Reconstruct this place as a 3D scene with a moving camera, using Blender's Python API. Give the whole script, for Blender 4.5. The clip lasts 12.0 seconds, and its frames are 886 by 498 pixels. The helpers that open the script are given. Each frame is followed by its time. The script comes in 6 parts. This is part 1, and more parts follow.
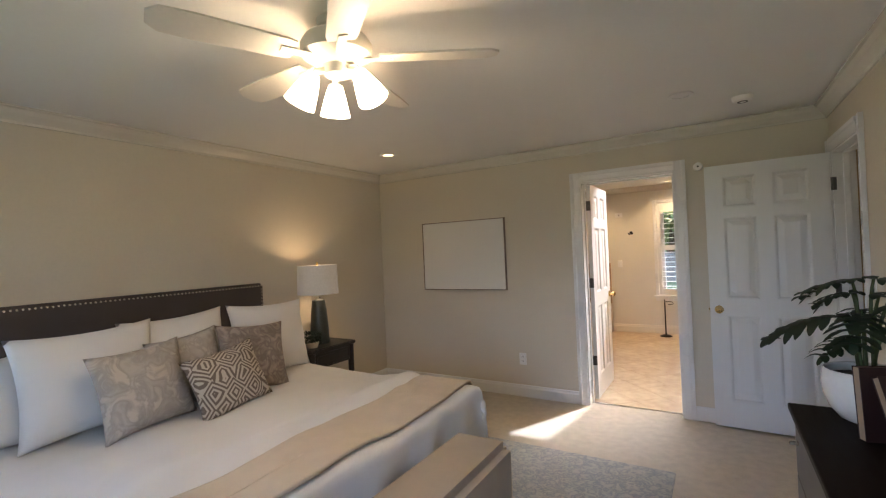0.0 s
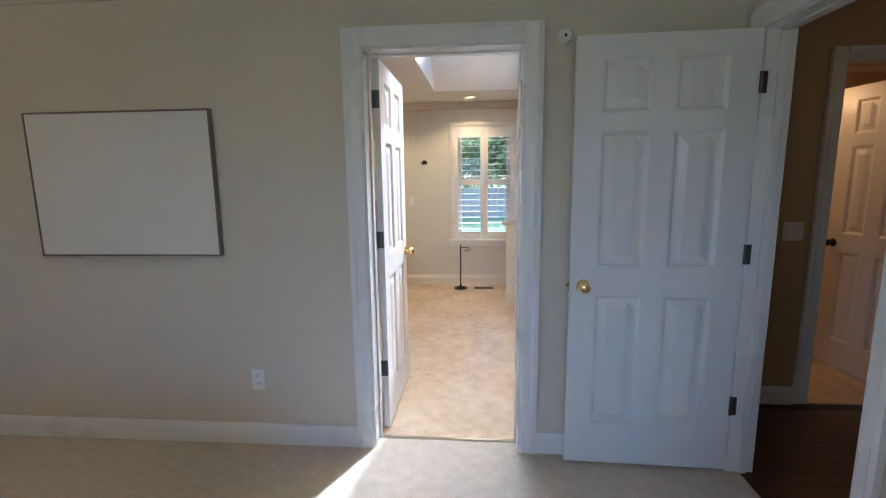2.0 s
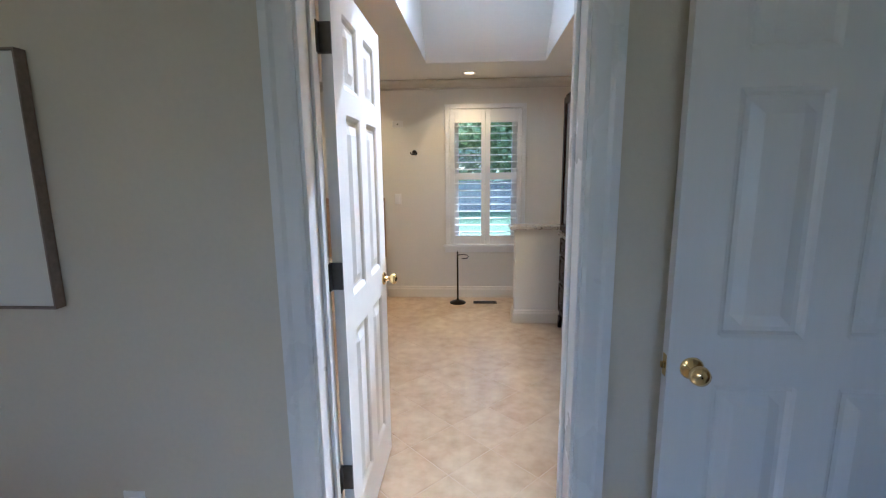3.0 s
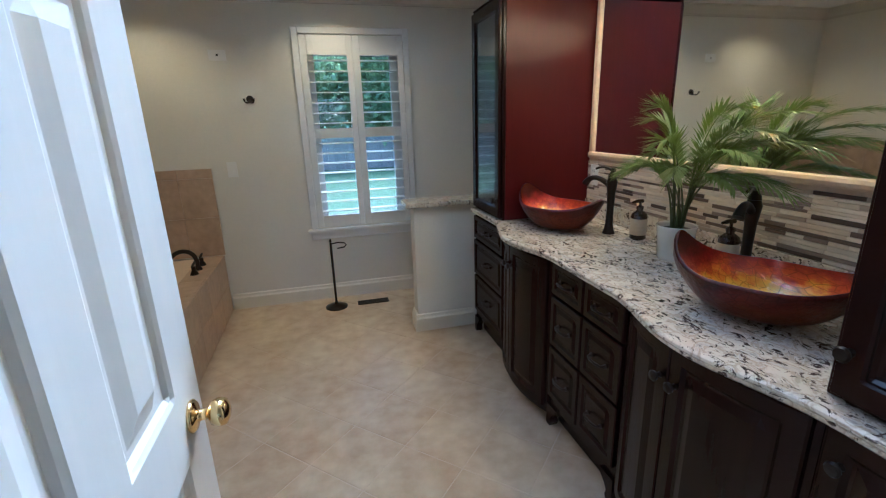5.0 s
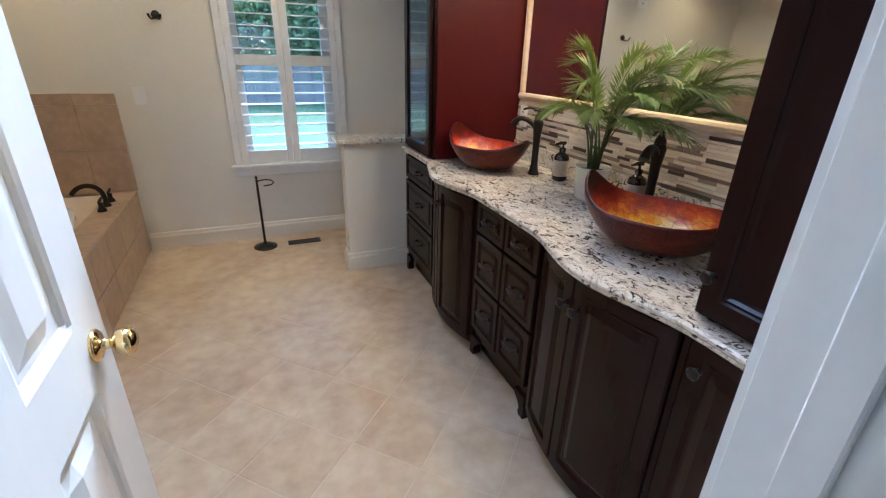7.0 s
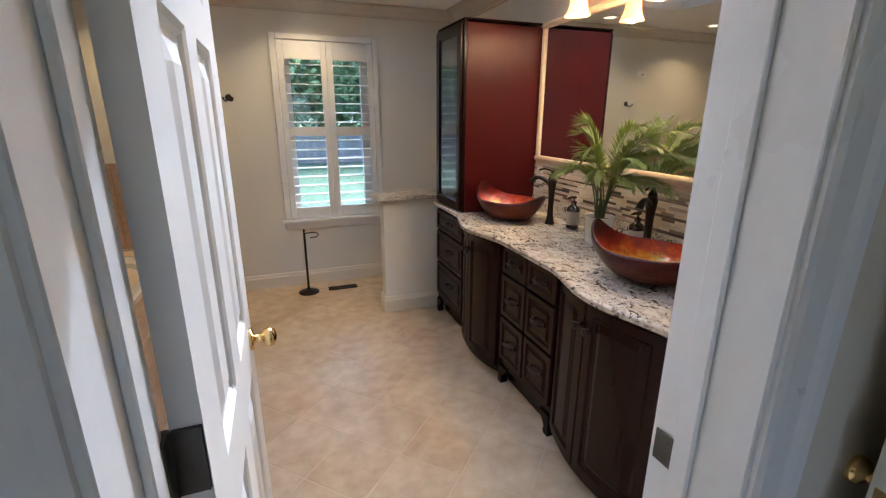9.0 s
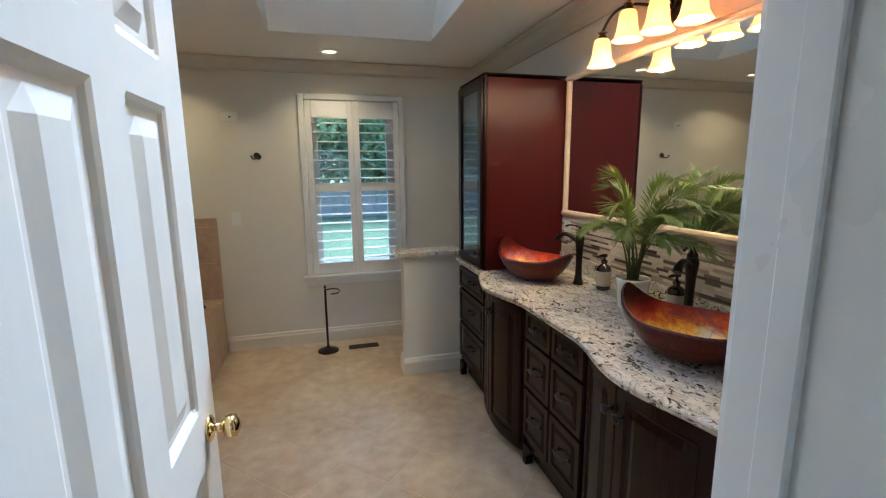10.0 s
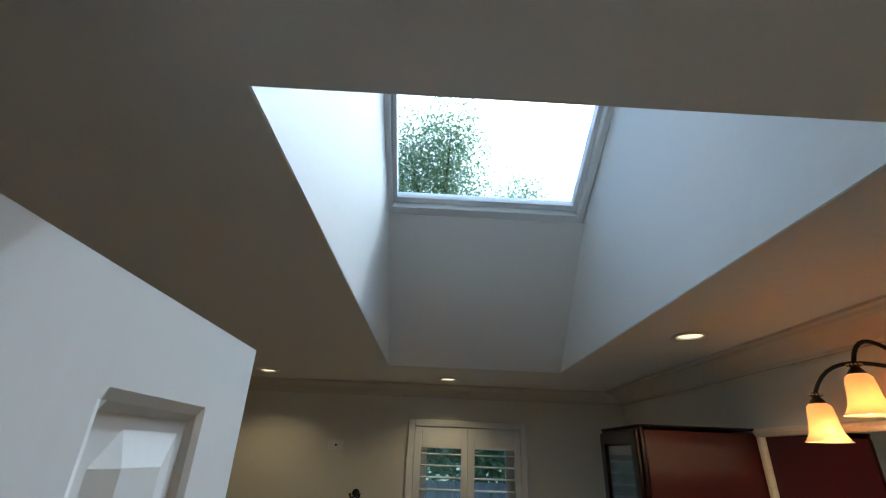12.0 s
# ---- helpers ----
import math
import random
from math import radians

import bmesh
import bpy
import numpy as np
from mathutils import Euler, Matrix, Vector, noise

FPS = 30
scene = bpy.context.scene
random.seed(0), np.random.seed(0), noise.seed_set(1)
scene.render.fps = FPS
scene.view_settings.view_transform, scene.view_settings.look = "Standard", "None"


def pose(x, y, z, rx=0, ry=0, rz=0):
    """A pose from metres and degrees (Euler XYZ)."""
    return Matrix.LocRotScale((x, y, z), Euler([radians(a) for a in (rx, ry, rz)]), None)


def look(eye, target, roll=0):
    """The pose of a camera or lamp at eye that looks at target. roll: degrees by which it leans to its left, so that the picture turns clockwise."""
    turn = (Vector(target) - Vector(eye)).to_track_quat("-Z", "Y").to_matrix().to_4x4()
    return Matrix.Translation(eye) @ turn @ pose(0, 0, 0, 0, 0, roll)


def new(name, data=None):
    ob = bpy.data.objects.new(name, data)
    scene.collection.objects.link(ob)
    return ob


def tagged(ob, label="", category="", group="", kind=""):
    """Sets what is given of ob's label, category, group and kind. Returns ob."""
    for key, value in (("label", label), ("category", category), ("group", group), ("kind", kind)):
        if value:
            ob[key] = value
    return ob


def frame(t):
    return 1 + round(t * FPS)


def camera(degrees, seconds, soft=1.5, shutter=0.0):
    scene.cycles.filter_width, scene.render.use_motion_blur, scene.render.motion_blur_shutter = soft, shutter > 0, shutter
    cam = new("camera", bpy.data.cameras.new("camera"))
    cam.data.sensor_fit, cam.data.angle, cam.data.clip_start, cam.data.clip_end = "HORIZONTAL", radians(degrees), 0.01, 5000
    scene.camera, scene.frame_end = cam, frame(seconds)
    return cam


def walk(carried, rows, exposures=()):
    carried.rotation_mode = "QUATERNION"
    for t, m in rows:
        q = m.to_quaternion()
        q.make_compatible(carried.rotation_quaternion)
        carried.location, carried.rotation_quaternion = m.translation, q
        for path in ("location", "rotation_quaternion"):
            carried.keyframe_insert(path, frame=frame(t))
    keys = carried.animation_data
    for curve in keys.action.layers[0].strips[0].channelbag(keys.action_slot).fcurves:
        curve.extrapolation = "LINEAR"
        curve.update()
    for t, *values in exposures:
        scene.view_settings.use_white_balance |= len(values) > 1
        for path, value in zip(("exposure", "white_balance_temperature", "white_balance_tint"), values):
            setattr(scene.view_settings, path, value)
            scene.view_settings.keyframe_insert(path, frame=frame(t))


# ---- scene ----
cam = camera(89.3, 12.0, 1.2)

PATH = [
    (0, (0.645, -4.326, 1.459), (-0.395, -2.618, 1.472), -2.5),
    (0.5, (0.502, -3.895, 1.473), (-0.181, -2.017, 1.378), -3.1),
    (1, (0.361, -3.409, 1.44), (0.024, -1.452, 1.204), -2.5),
    (1.5, (0.269, -2.903, 1.442), (0.029, -0.939, 1.149), -1.1),
    (2, (0.152, -2.348, 1.429), (-0.003, -0.379, 1.117), -0.7),
    (2.5, (0.108, -1.845, 1.429), (-0.019, 0.124, 1.101), -0.6),
    (4.5, (-0.078, -0.337, 1.503), (0.005, 1.605, 1.029), -3.4),
    (5, (-0.071, -0.142, 1.446), (0.41, 1.719, 0.895), -1.7),
    (5.5, (-0.002, -0.09, 1.433), (0.825, 1.64, 0.864), -0.1),
    (6, (-0.005, -0.1, 1.448), (0.992, 1.518, 0.825), 1.3),
    (6.5, (0.003, -0.103, 1.43), (1.003, 1.473, 0.712), 1.9),
    (7, (-0.032, -0.19, 1.43), (0.676, 1.506, 0.641), 1.5),
    (9, (-0.241, -0.504, 1.498), (0.422, 1.296, 0.932), 0.2),
    (9.5, (-0.21, -0.478, 1.501), (0.463, 1.336, 0.996), -0.1),
    (10, (-0.081, -0.37, 1.504), (0.441, 1.53, 1.16), -0.6),
    (10.5, (-0.062, -0.229, 1.626), (0.263, 1.744, 1.633), -1.1),
    (11, (-0.083, -0.041, 1.802), (0.11, 1.891, 2.281), 0.1),
    (11.5, (-0.083, 0.008, 1.899), (-0.023, 1.832, 2.718), 1.9),
    (12, (-0.089, 0.038, 1.901), (-0.047, 1.855, 2.735), 2.3),
]
walk(cam, [(t, look(eye, target, roll)) for t, eye, target, roll in PATH],
     [(0.0, 4.3, 5900, 12), (1.0, 4.3, 5100, 8), (2.5, 4.2, 4850, 8), (4.5, 3.35, 4150, -2), (5.0, 3.45, 4200, 0), (5.5, 4.15, 4300, 4), (7.0, 3.9, 4450, 4),
      (9.0, 3.75, 4950, 8), (9.5, 3.7, 4900, 6), (10.0, 3.5, 4600, 0), (10.5, 3.2, 4500, -2), (11.0, 2.5, 4500, -4), (11.5, 2.1, 4700, -3), (12.0, 2.1, 4700, -3)])

# ---- light ----
world = bpy.data.worlds.new("sky")
scene.world = world
world.use_nodes = True
wn = world.node_tree
sky = wn.nodes.new("ShaderNodeTexSky")
sky.sky_type = "NISHITA"
sky.sun_disc = False
sky.air_density, sky.dust_density, sky.ozone_density = 0.7, 4.0, 0.6
SUN_TO = Vector((0.318, 0.667, 1.0)).normalized()
sky.sun_elevation = math.asin(SUN_TO.z)
sky.sun_rotation = math.atan2(SUN_TO.x, SUN_TO.y)
wn.nodes["Background"].inputs["Strength"].default_value = 0.13
wn.links.new(sky.outputs["Color"], wn.nodes["Background"].inputs["Color"])
sun = new("sun", bpy.data.lights.new("sun", "SUN"))
sun.data.energy, sun.data.angle, sun.data.color = 0.34, radians(1.2), (1.0, 0.98, 0.96)
sun.matrix_world = look(SUN_TO * 30, (0, 0, 0))


def area_light(name, eye, target, w, h, watts, colour):
    lamp = new(name, bpy.data.lights.new(name, "AREA"))
    lamp.data.shape, lamp.data.size, lamp.data.size_y = "RECTANGLE", w, h
    lamp.data.energy, lamp.data.color = watts, colour
    lamp.matrix_world = look(eye, target)


def point_light(name, eye, watts, colour, radius=0.03):
    lamp = new(name, bpy.data.lights.new(name, "POINT"))
    lamp.data.energy, lamp.data.color, lamp.data.shadow_soft_size = watts, colour, radius
    lamp.location = eye


def spot_light(name, eye, watts, colour):
    lamp = new(name, bpy.data.lights.new(name, "SPOT"))
    lamp.data.energy, lamp.data.color, lamp.data.shadow_soft_size = watts, colour, 0.04
    lamp.data.spot_size, lamp.data.spot_blend = radians(130), 0.7
    lamp.matrix_world = look(eye, (eye[0], eye[1] + 0.001, 0))


WARM = (1.0, 0.64, 0.32)
AMBER = (1.0, 0.63, 0.27)
HALOGEN = (1.0, 0.72, 0.45)
WARM_DAY = (1.0, 0.74, 0.49)                         # window lamps tinted warm to set the bedroom's tone; no curtains built
CEIL = 2.385
# daylight in the two bedroom windows behind the walker
area_light("bedroom_window_light", (0.15, -5.62, 1.45), (0.15, 0, 1.2), 1.3, 1.3, 0.115, WARM_DAY)
area_light("bedroom_window_light", (-2.78, -4.75, 1.45), (3, -4.4, 1.2), 0.9, 1.3, 0.05, WARM_DAY)
point_light("table_lamp_bulb", (-2.46, -1.44, 1.27), 0.25, WARM)
for p in ((-0.78, -2.87, 2.12), (-0.72, -3.13, 2.12), (-0.43, -2.98, 2.12)):
    point_light("fan_bulb", p, 0.21, WARM)
BATH_CANS = ((0.057, 3.256), (0.982, 1.823), (-1.17, 3.20), (0.03, 0.29), (0.90, 0.68))
for (cx, cy), watts in zip(BATH_CANS, (2.5, 2.2, 2.2, 0.2, 0.25)):
    spot_light("can_light_beam", (cx, cy, CEIL - 0.012), watts, AMBER)
spot_light("can_light_beam", (-1.93, -1.006, CEIL - 0.012), 0.33, WARM)
SHADES = ((1.25, 1.60, 1.985), (1.25, 1.42, 2.055), (1.25, 1.235, 2.04), (1.25, 1.05, 2.025))
for p in SHADES:
    point_light("vanity_bulb", (p[0], p[1], p[2] + 0.02), 1.2, AMBER)
point_light("hall_room_bulb", (2.25, 1.55, 2.0), 0.55, (1.0, 0.50, 0.18))
# unseen fill lamp, added only to lift the hall's brightness
point_light("hall_fill", (2.6, -0.8, 2.2), 0.12, WARM)


# ---- materials ----
def ramp_node(nt, stops, interp="LINEAR"):
    r = nt.nodes.new("ShaderNodeValToRGB")
    r.color_ramp.interpolation = interp
    while len(r.color_ramp.elements) < len(stops):
        r.color_ramp.elements.new(0.5)
    for e, (pos, c) in zip(r.color_ramp.elements, stops):
        e.position, e.color = pos, (*c, 1)
    return r


def noise_node(nt, coord, scale, detail=4.0, stretch=None):
    n = nt.nodes.new("ShaderNodeTexNoise")
    n.inputs["Scale"].default_value, n.inputs["Detail"].default_value = scale, detail
    if stretch:
        mp = nt.nodes.new("ShaderNodeMapping")
        mp.inputs["Scale"].default_value = stretch
        nt.links.new(coord, mp.inputs["Vector"])
        coord = mp.outputs["Vector"]
    nt.links.new(coord, n.inputs["Vector"])
    return n


def material(name, colour, rough=0.5, metal=0.0, vary=0.08, coarse=2.5, fine=60.0, bump=0.1, bump_scale=None,
             stretch=None, coat=0.0, spread=0.0, spec=0.5, across=False):
    """Principled material whose colour, gloss and relief vary at two scales; spread: change from piece to piece;
    across: the variation runs on from piece to piece."""
    m = bpy.data.materials.new(name)
    m.use_nodes = True
    nt = m.node_tree
    b = nt.nodes["Principled BSDF"]
    b.inputs["Metallic"].default_value = metal
    b.inputs["Coat Weight"].default_value = coat
    b.inputs["Specular IOR Level"].default_value = spec
    tc = nt.nodes.new("ShaderNodeNewGeometry").outputs["Position"] if across else nt.nodes.new("ShaderNodeTexCoord").outputs["Object"]
    n1, n2 = noise_node(nt, tc, coarse, 5, stretch), noise_node(nt, tc, fine, 3, stretch)
    add = nt.nodes.new("ShaderNodeMath")
    add.operation = "ADD"
    nt.links.new(n1.outputs["Fac"], add.inputs[0])
    nt.links.new(n2.outputs["Fac"], add.inputs[1])
    val = add.outputs[0]
    if spread:
        info = nt.nodes.new("ShaderNodeObjectInfo")
        mul = nt.nodes.new("ShaderNodeMath")
        mul.operation = "MULTIPLY_ADD"
        mul.inputs[1].default_value, mul.inputs[2].default_value = spread, -spread / 2
        nt.links.new(info.outputs["Random"], mul.inputs[0])
        add2 = nt.nodes.new("ShaderNodeMath")
        add2.operation = "ADD"
        nt.links.new(val, add2.inputs[0])
        nt.links.new(mul.outputs[0], add2.inputs[1])
        val = add2.outputs[0]
    lo = [max(0, c * (1 - vary)) for c in colour]
    hi = [min(1, c * (1 + vary)) for c in colour]
    half = nt.nodes.new("ShaderNodeMath")
    half.operation = "MULTIPLY"
    half.inputs[1].default_value = 0.5
    nt.links.new(val, half.inputs[0])
    r = ramp_node(nt, [(0.3, lo), (0.7, hi)])
    nt.links.new(half.outputs[0], r.inputs["Fac"])
    nt.links.new(r.outputs["Color"], b.inputs["Base Color"])
    rr = nt.nodes.new("ShaderNodeMapRange")
    rr.inputs["To Min"].default_value, rr.inputs["To Max"].default_value = max(0.02, rough * 0.85), min(1, rough * 1.15)
    nt.links.new(n1.outputs["Fac"], rr.inputs["Value"])
    nt.links.new(rr.outputs[0], b.inputs["Roughness"])
    if bump:
        bp = nt.nodes.new("ShaderNodeBump")
        bp.inputs["Strength"].default_value, bp.inputs["Distance"].default_value = bump, 0.004
        src = n2 if not bump_scale else noise_node(nt, tc, bump_scale, 4, stretch)
        nt.links.new(src.outputs["Fac"], bp.inputs["Height"])
        nt.links.new(bp.outputs["Normal"], b.inputs["Normal"])
    return m


def glow(name, colour, strength, base=(0.9, 0.85, 0.75)):
    m = material(name, base, 0.4, bump=0)
    b = m.node_tree.nodes["Principled BSDF"]
    b.inputs["Emission Color"].default_value = (*colour, 1)
    b.inputs["Emission Strength"].default_value = strength
    return m


M = {
    "wall": material("beige_wall_paint", (0.62, 0.56, 0.45), 0.6, vary=0.03, bump=0.12, bump_scale=220),
    "bathwall": material("pale_taupe_wall_paint", (0.71, 0.68, 0.60), 0.5, vary=0.03, bump=0.12, bump_scale=220),
    "ceiling": material("ceiling_paint", (0.77, 0.76, 0.73), 0.7, vary=0.02, bump=0.15, bump_scale=160),
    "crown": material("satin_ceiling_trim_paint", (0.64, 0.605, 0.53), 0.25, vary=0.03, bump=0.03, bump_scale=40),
    "shaft": material("skylight_shaft_paint", (0.80, 0.80, 0.77), 0.6, vary=0.02, bump=0.1, bump_scale=160),
    "trim": material("white_gloss_paint", (0.75, 0.745, 0.73), 0.28, vary=0.02, bump=0.04, bump_scale=40),
    "door": material("white_door_paint", (0.74, 0.735, 0.72), 0.33, vary=0.02, bump=0.03, bump_scale=90, stretch=(1, 1, 0.06)),
    "carpet": material("beige_carpet", (0.57, 0.51, 0.425), 0.95, vary=0.16, coarse=16, fine=130, bump=1.0, bump_scale=150, spec=0.1),
    "hallwood": material("dark_hall_planks", (0.07, 0.03, 0.018), 0.3, vary=0.3, coarse=6, fine=40, stretch=(12, 1, 1), spread=0.6),
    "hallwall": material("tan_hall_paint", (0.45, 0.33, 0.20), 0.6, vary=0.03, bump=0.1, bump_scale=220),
    "grout": material("pale_grout", (0.645, 0.53, 0.405), 0.85, vary=0.08, bump=0.2),
    "espresso": material("espresso_wood", (0.0155, 0.0054, 0.0050), 0.26, vary=0.15, coarse=4, fine=70, bump=0.05, stretch=(1, 1, 0.12), spec=0.2),
    "mahogany": material("mahogany_side_panel", (0.052, 0.0040, 0.0042), 0.36, vary=0.13, coarse=2.5, fine=26, bump=0.02, stretch=(3, 3, 0.35), spec=0.22),
    "bronze": material("oil_rubbed_bronze", (0.03, 0.024, 0.021), 0.36, 0.75, vary=0.2, bump=0.05),
    "brass": material("polished_brass", (0.83, 0.62, 0.28), 0.15, 1.0, vary=0.05, bump=0),
    "pewter": material("dark_pewter", (0.10, 0.095, 0.09), 0.35, 1.0, vary=0.1, bump=0),
    "mirror": material("mirror_silver", (0.88, 0.89, 0.88), 0.02, 1.0, vary=0.0, bump=0),
    "mirrorframe": material("cream_stone_trim", (0.68, 0.55, 0.40), 0.35, vary=0.12, coarse=12, bump=0.06),
    "bathtrim": material("cream_trim_paint", (0.74, 0.69, 0.59), 0.35, vary=0.04, bump=0.03),
    "pages": material("book_page_edges", (0.36, 0.265, 0.18), 0.85, vary=0.2, stretch=(60, 1, 1), bump=0.2),
    "plate": material("white_plastic", (0.78, 0.77, 0.74), 0.35, vary=0.02, bump=0),
    "dark": material("dark_slot", (0.02, 0.02, 0.02), 0.6, vary=0.1, bump=0),
    "tub": material("white_acrylic", (0.82, 0.81, 0.78), 0.12, vary=0.02, bump=0, coat=0.3),
    "soil": material("potting_soil", (0.03, 0.022, 0.016), 0.95, vary=0.4, fine=120, bump=0.9),
    "ceramic": material("white_glazed_ceramic", (0.75, 0.73, 0.69), 0.18, vary=0.05, coarse=8, bump=0.05, coat=0.4),
    "bedlinen": material("white_bed_linen", (0.74, 0.72, 0.69), 0.85, vary=0.04, coarse=5, fine=300, bump=0.25, bump_scale=35, spec=0.2),
    "throw": material("beige_knit_throw", (0.58, 0.49, 0.38), 0.9, vary=0.10, coarse=9, fine=260, bump=0.7, bump_scale=200, spec=0.15),
    "linen": material("oatmeal_linen", (0.50, 0.42, 0.33), 0.9, vary=0.08, coarse=8, fine=350, bump=0.5, bump_scale=420, spec=0.15),
    "headboard": material("charcoal_upholstery", (0.062, 0.048, 0.043), 0.75, vary=0.15, coarse=6, fine=300, bump=0.35, bump_scale=350),
    "nail": material("nickel_nailhead", (0.75, 0.70, 0.62), 0.25, 1.0, vary=0.05, bump=0),
    "blackwood": material("black_stained_wood", (0.016, 0.013, 0.013), 0.35, vary=0.2, stretch=(1, 8, 8), bump=0.06),
    "dresser": material("dark_brown_lacquer", (0.009, 0.005, 0.004), 0.55, spec=0.10, vary=0.3, coarse=5, fine=60, stretch=(8, 1, 8), bump=0.05),
    "dresserfront": material("grey_metallic_drawer_front", (0.085, 0.08, 0.078), 0.45, 0.3, vary=0.15, bump=0.05),
    "lampbase": material("dark_glazed_stoneware", (0.045, 0.05, 0.045), 0.35, vary=0.35, coarse=14, fine=90, bump=0.3),
    "canvas": material("blank_white_canvas", (0.70, 0.68, 0.63), 0.8, vary=0.02, fine=300, bump=0.3, bump_scale=500),
    "framewood": material("brown_wood_frame", (0.22, 0.165, 0.13), 0.5, vary=0.25, bump=0.08),
    "palewood": material("pale_wood_edge", (0.42, 0.29, 0.18), 0.5, vary=0.2, bump=0.08),
    "redbrown": material("red_brown_board", (0.022, 0.006, 0.005), 0.5, vary=0.2, bump=0.04),
    "leaf": material("dark_green_leaf", (0.011, 0.026, 0.013), 0.5, vary=0.3, coarse=9, fine=50, bump=0.15, spread=0.6),
    "palm": material("palm_leaf", (0.125, 0.185, 0.035), 0.45, vary=0.35, coarse=12, fine=60, bump=0.05, spread=0.8),
    "stalk": material("green_stalk", (0.05, 0.07, 0.022), 0.5, vary=0.25, bump=0.05),
    "amber": material("dark_amber_bottle", (0.028, 0.012, 0.008), 0.12, vary=0.1, bump=0, coat=0.4),
    "label": material("kraft_paper_label", (0.50, 0.43, 0.33), 0.7, vary=0.06, bump=0.05),
    "fan": material("white_fan_enamel", (0.66, 0.62, 0.55), 0.35, vary=0.04, bump=0),
    "lawn": material("lawn", (0.038, 0.070, 0.022), 0.9, vary=0.35, coarse=0.6, fine=30, bump=0.6),
    "fence": material("weathered_fence_board", (0.20, 0.165, 0.14), 0.8, vary=0.25, stretch=(6, 6, 0.5), spread=0.5),
    "bark": material("tree_bark", (0.09, 0.065, 0.045), 0.9, vary=0.3, bump=0.8, fine=20),
    "foliage": material("tree_foliage", (0.12, 0.17, 0.09), 0.6, vary=0.3, coarse=0.7, fine=9, bump=0),
    "patio": material("patio_concrete", (0.055, 0.050, 0.046), 0.85, vary=0.12, bump=0.2),
    "roof": material("roof_board", (0.10, 0.09, 0.085), 0.9, vary=0.15, bump=0.2),
    "skyframe": material("white_skylight_frame", (0.74, 0.75, 0.75), 0.3, vary=0.03, bump=0),
    "frosted": material("dark_seeded_glass", (0.045, 0.055, 0.06), 0.16, vary=0.15, coarse=20, bump=0.12, bump_scale=60, coat=0.5),
    "bulb": glow("lit_bulb", (1.0, 0.74, 0.42), 3.5),
    "canlit": glow("lit_downlight", (1.0, 0.66, 0.30), 0.42),
    "vanityshade": glow("lit_alabaster_shade", (1.0, 0.60, 0.22), 0.07, (0.80, 0.55, 0.26)),
    "fanshade": glow("lit_opal_shade", (1.0, 0.78, 0.50), 0.8),
    "lampshade": glow("lit_linen_drum_shade", (1.0, 0.80, 0.58), 0.006, (0.44, 0.395, 0.335)),
}


def travertine_tile():
    m = material("travertine_look_tile", (0.62, 0.475, 0.345), 0.34, vary=0.22, coarse=2.6, fine=11, bump=0.05, spread=0.12, across=True)
    for n in m.node_tree.nodes:
        if n.type == "VALTORGB":
            n.color_ramp.elements[0].position, n.color_ramp.elements[1].position = 0.33, 0.67
            n.color_ramp.elements[0].color, n.color_ramp.elements[1].color = (0.475, 0.335, 0.205, 1), (0.70, 0.59, 0.43, 1)
    return m


def granite():
    m = material("cream_and_black_granite", (0.6, 0.52, 0.42), 0.12, vary=0.1, bump=0, coat=0.3)
    nt = m.node_tree
    b = nt.nodes["Principled BSDF"]
    tc = nt.nodes.new("ShaderNodeTexCoord").outputs["Object"]
    big = noise_node(nt, tc, 21.0, 8, (1.0, 0.7, 1.0))
    big.inputs["Roughness"].default_value = 0.62
    big.inputs["Distortion"].default_value = 0.9
    base = ramp_node(nt, [(0.0, (0.76, 0.72, 0.64)), (0.46, (0.71, 0.65, 0.55)), (0.53, (0.46, 0.385, 0.30)), (0.58, (0.70, 0.65, 0.57)), (0.70, (0.36, 0.34, 0.33))])
    nt.links.new(big.outputs["Fac"], base.inputs["Fac"])
    spots = noise_node(nt, tc, 33.0, 7, (1.15, 0.7, 1.0))
    spots.inputs["Roughness"].default_value = 0.68
    spots.inputs["Distortion"].default_value = 1.4
    mask = ramp_node(nt, [(0.0, (0, 0, 0)), (0.555, (0, 0, 0)), (0.580, (0.95, 0.95, 0.95)), (1.0, (1, 1, 1))])
    nt.links.new(spots.outputs["Fac"], mask.inputs["Fac"])
    dark = ramp_node(nt, [(0.3, (0.018, 0.015, 0.018)), (0.7, (0.10, 0.065, 0.055))])
    nt.links.new(big.outputs["Fac"], dark.inputs["Fac"])
    mix = nt.nodes.new("ShaderNodeMix")
    mix.data_type = "RGBA"
    nt.links.new(mask.outputs["Color"], mix.inputs["Factor"])
    nt.links.new(base.outputs["Color"], mix.inputs["A"])
    nt.links.new(dark.outputs["Color"], mix.inputs["B"])
    nt.links.new(mix.outputs["Result"], b.inputs["Base Color"])
    return m


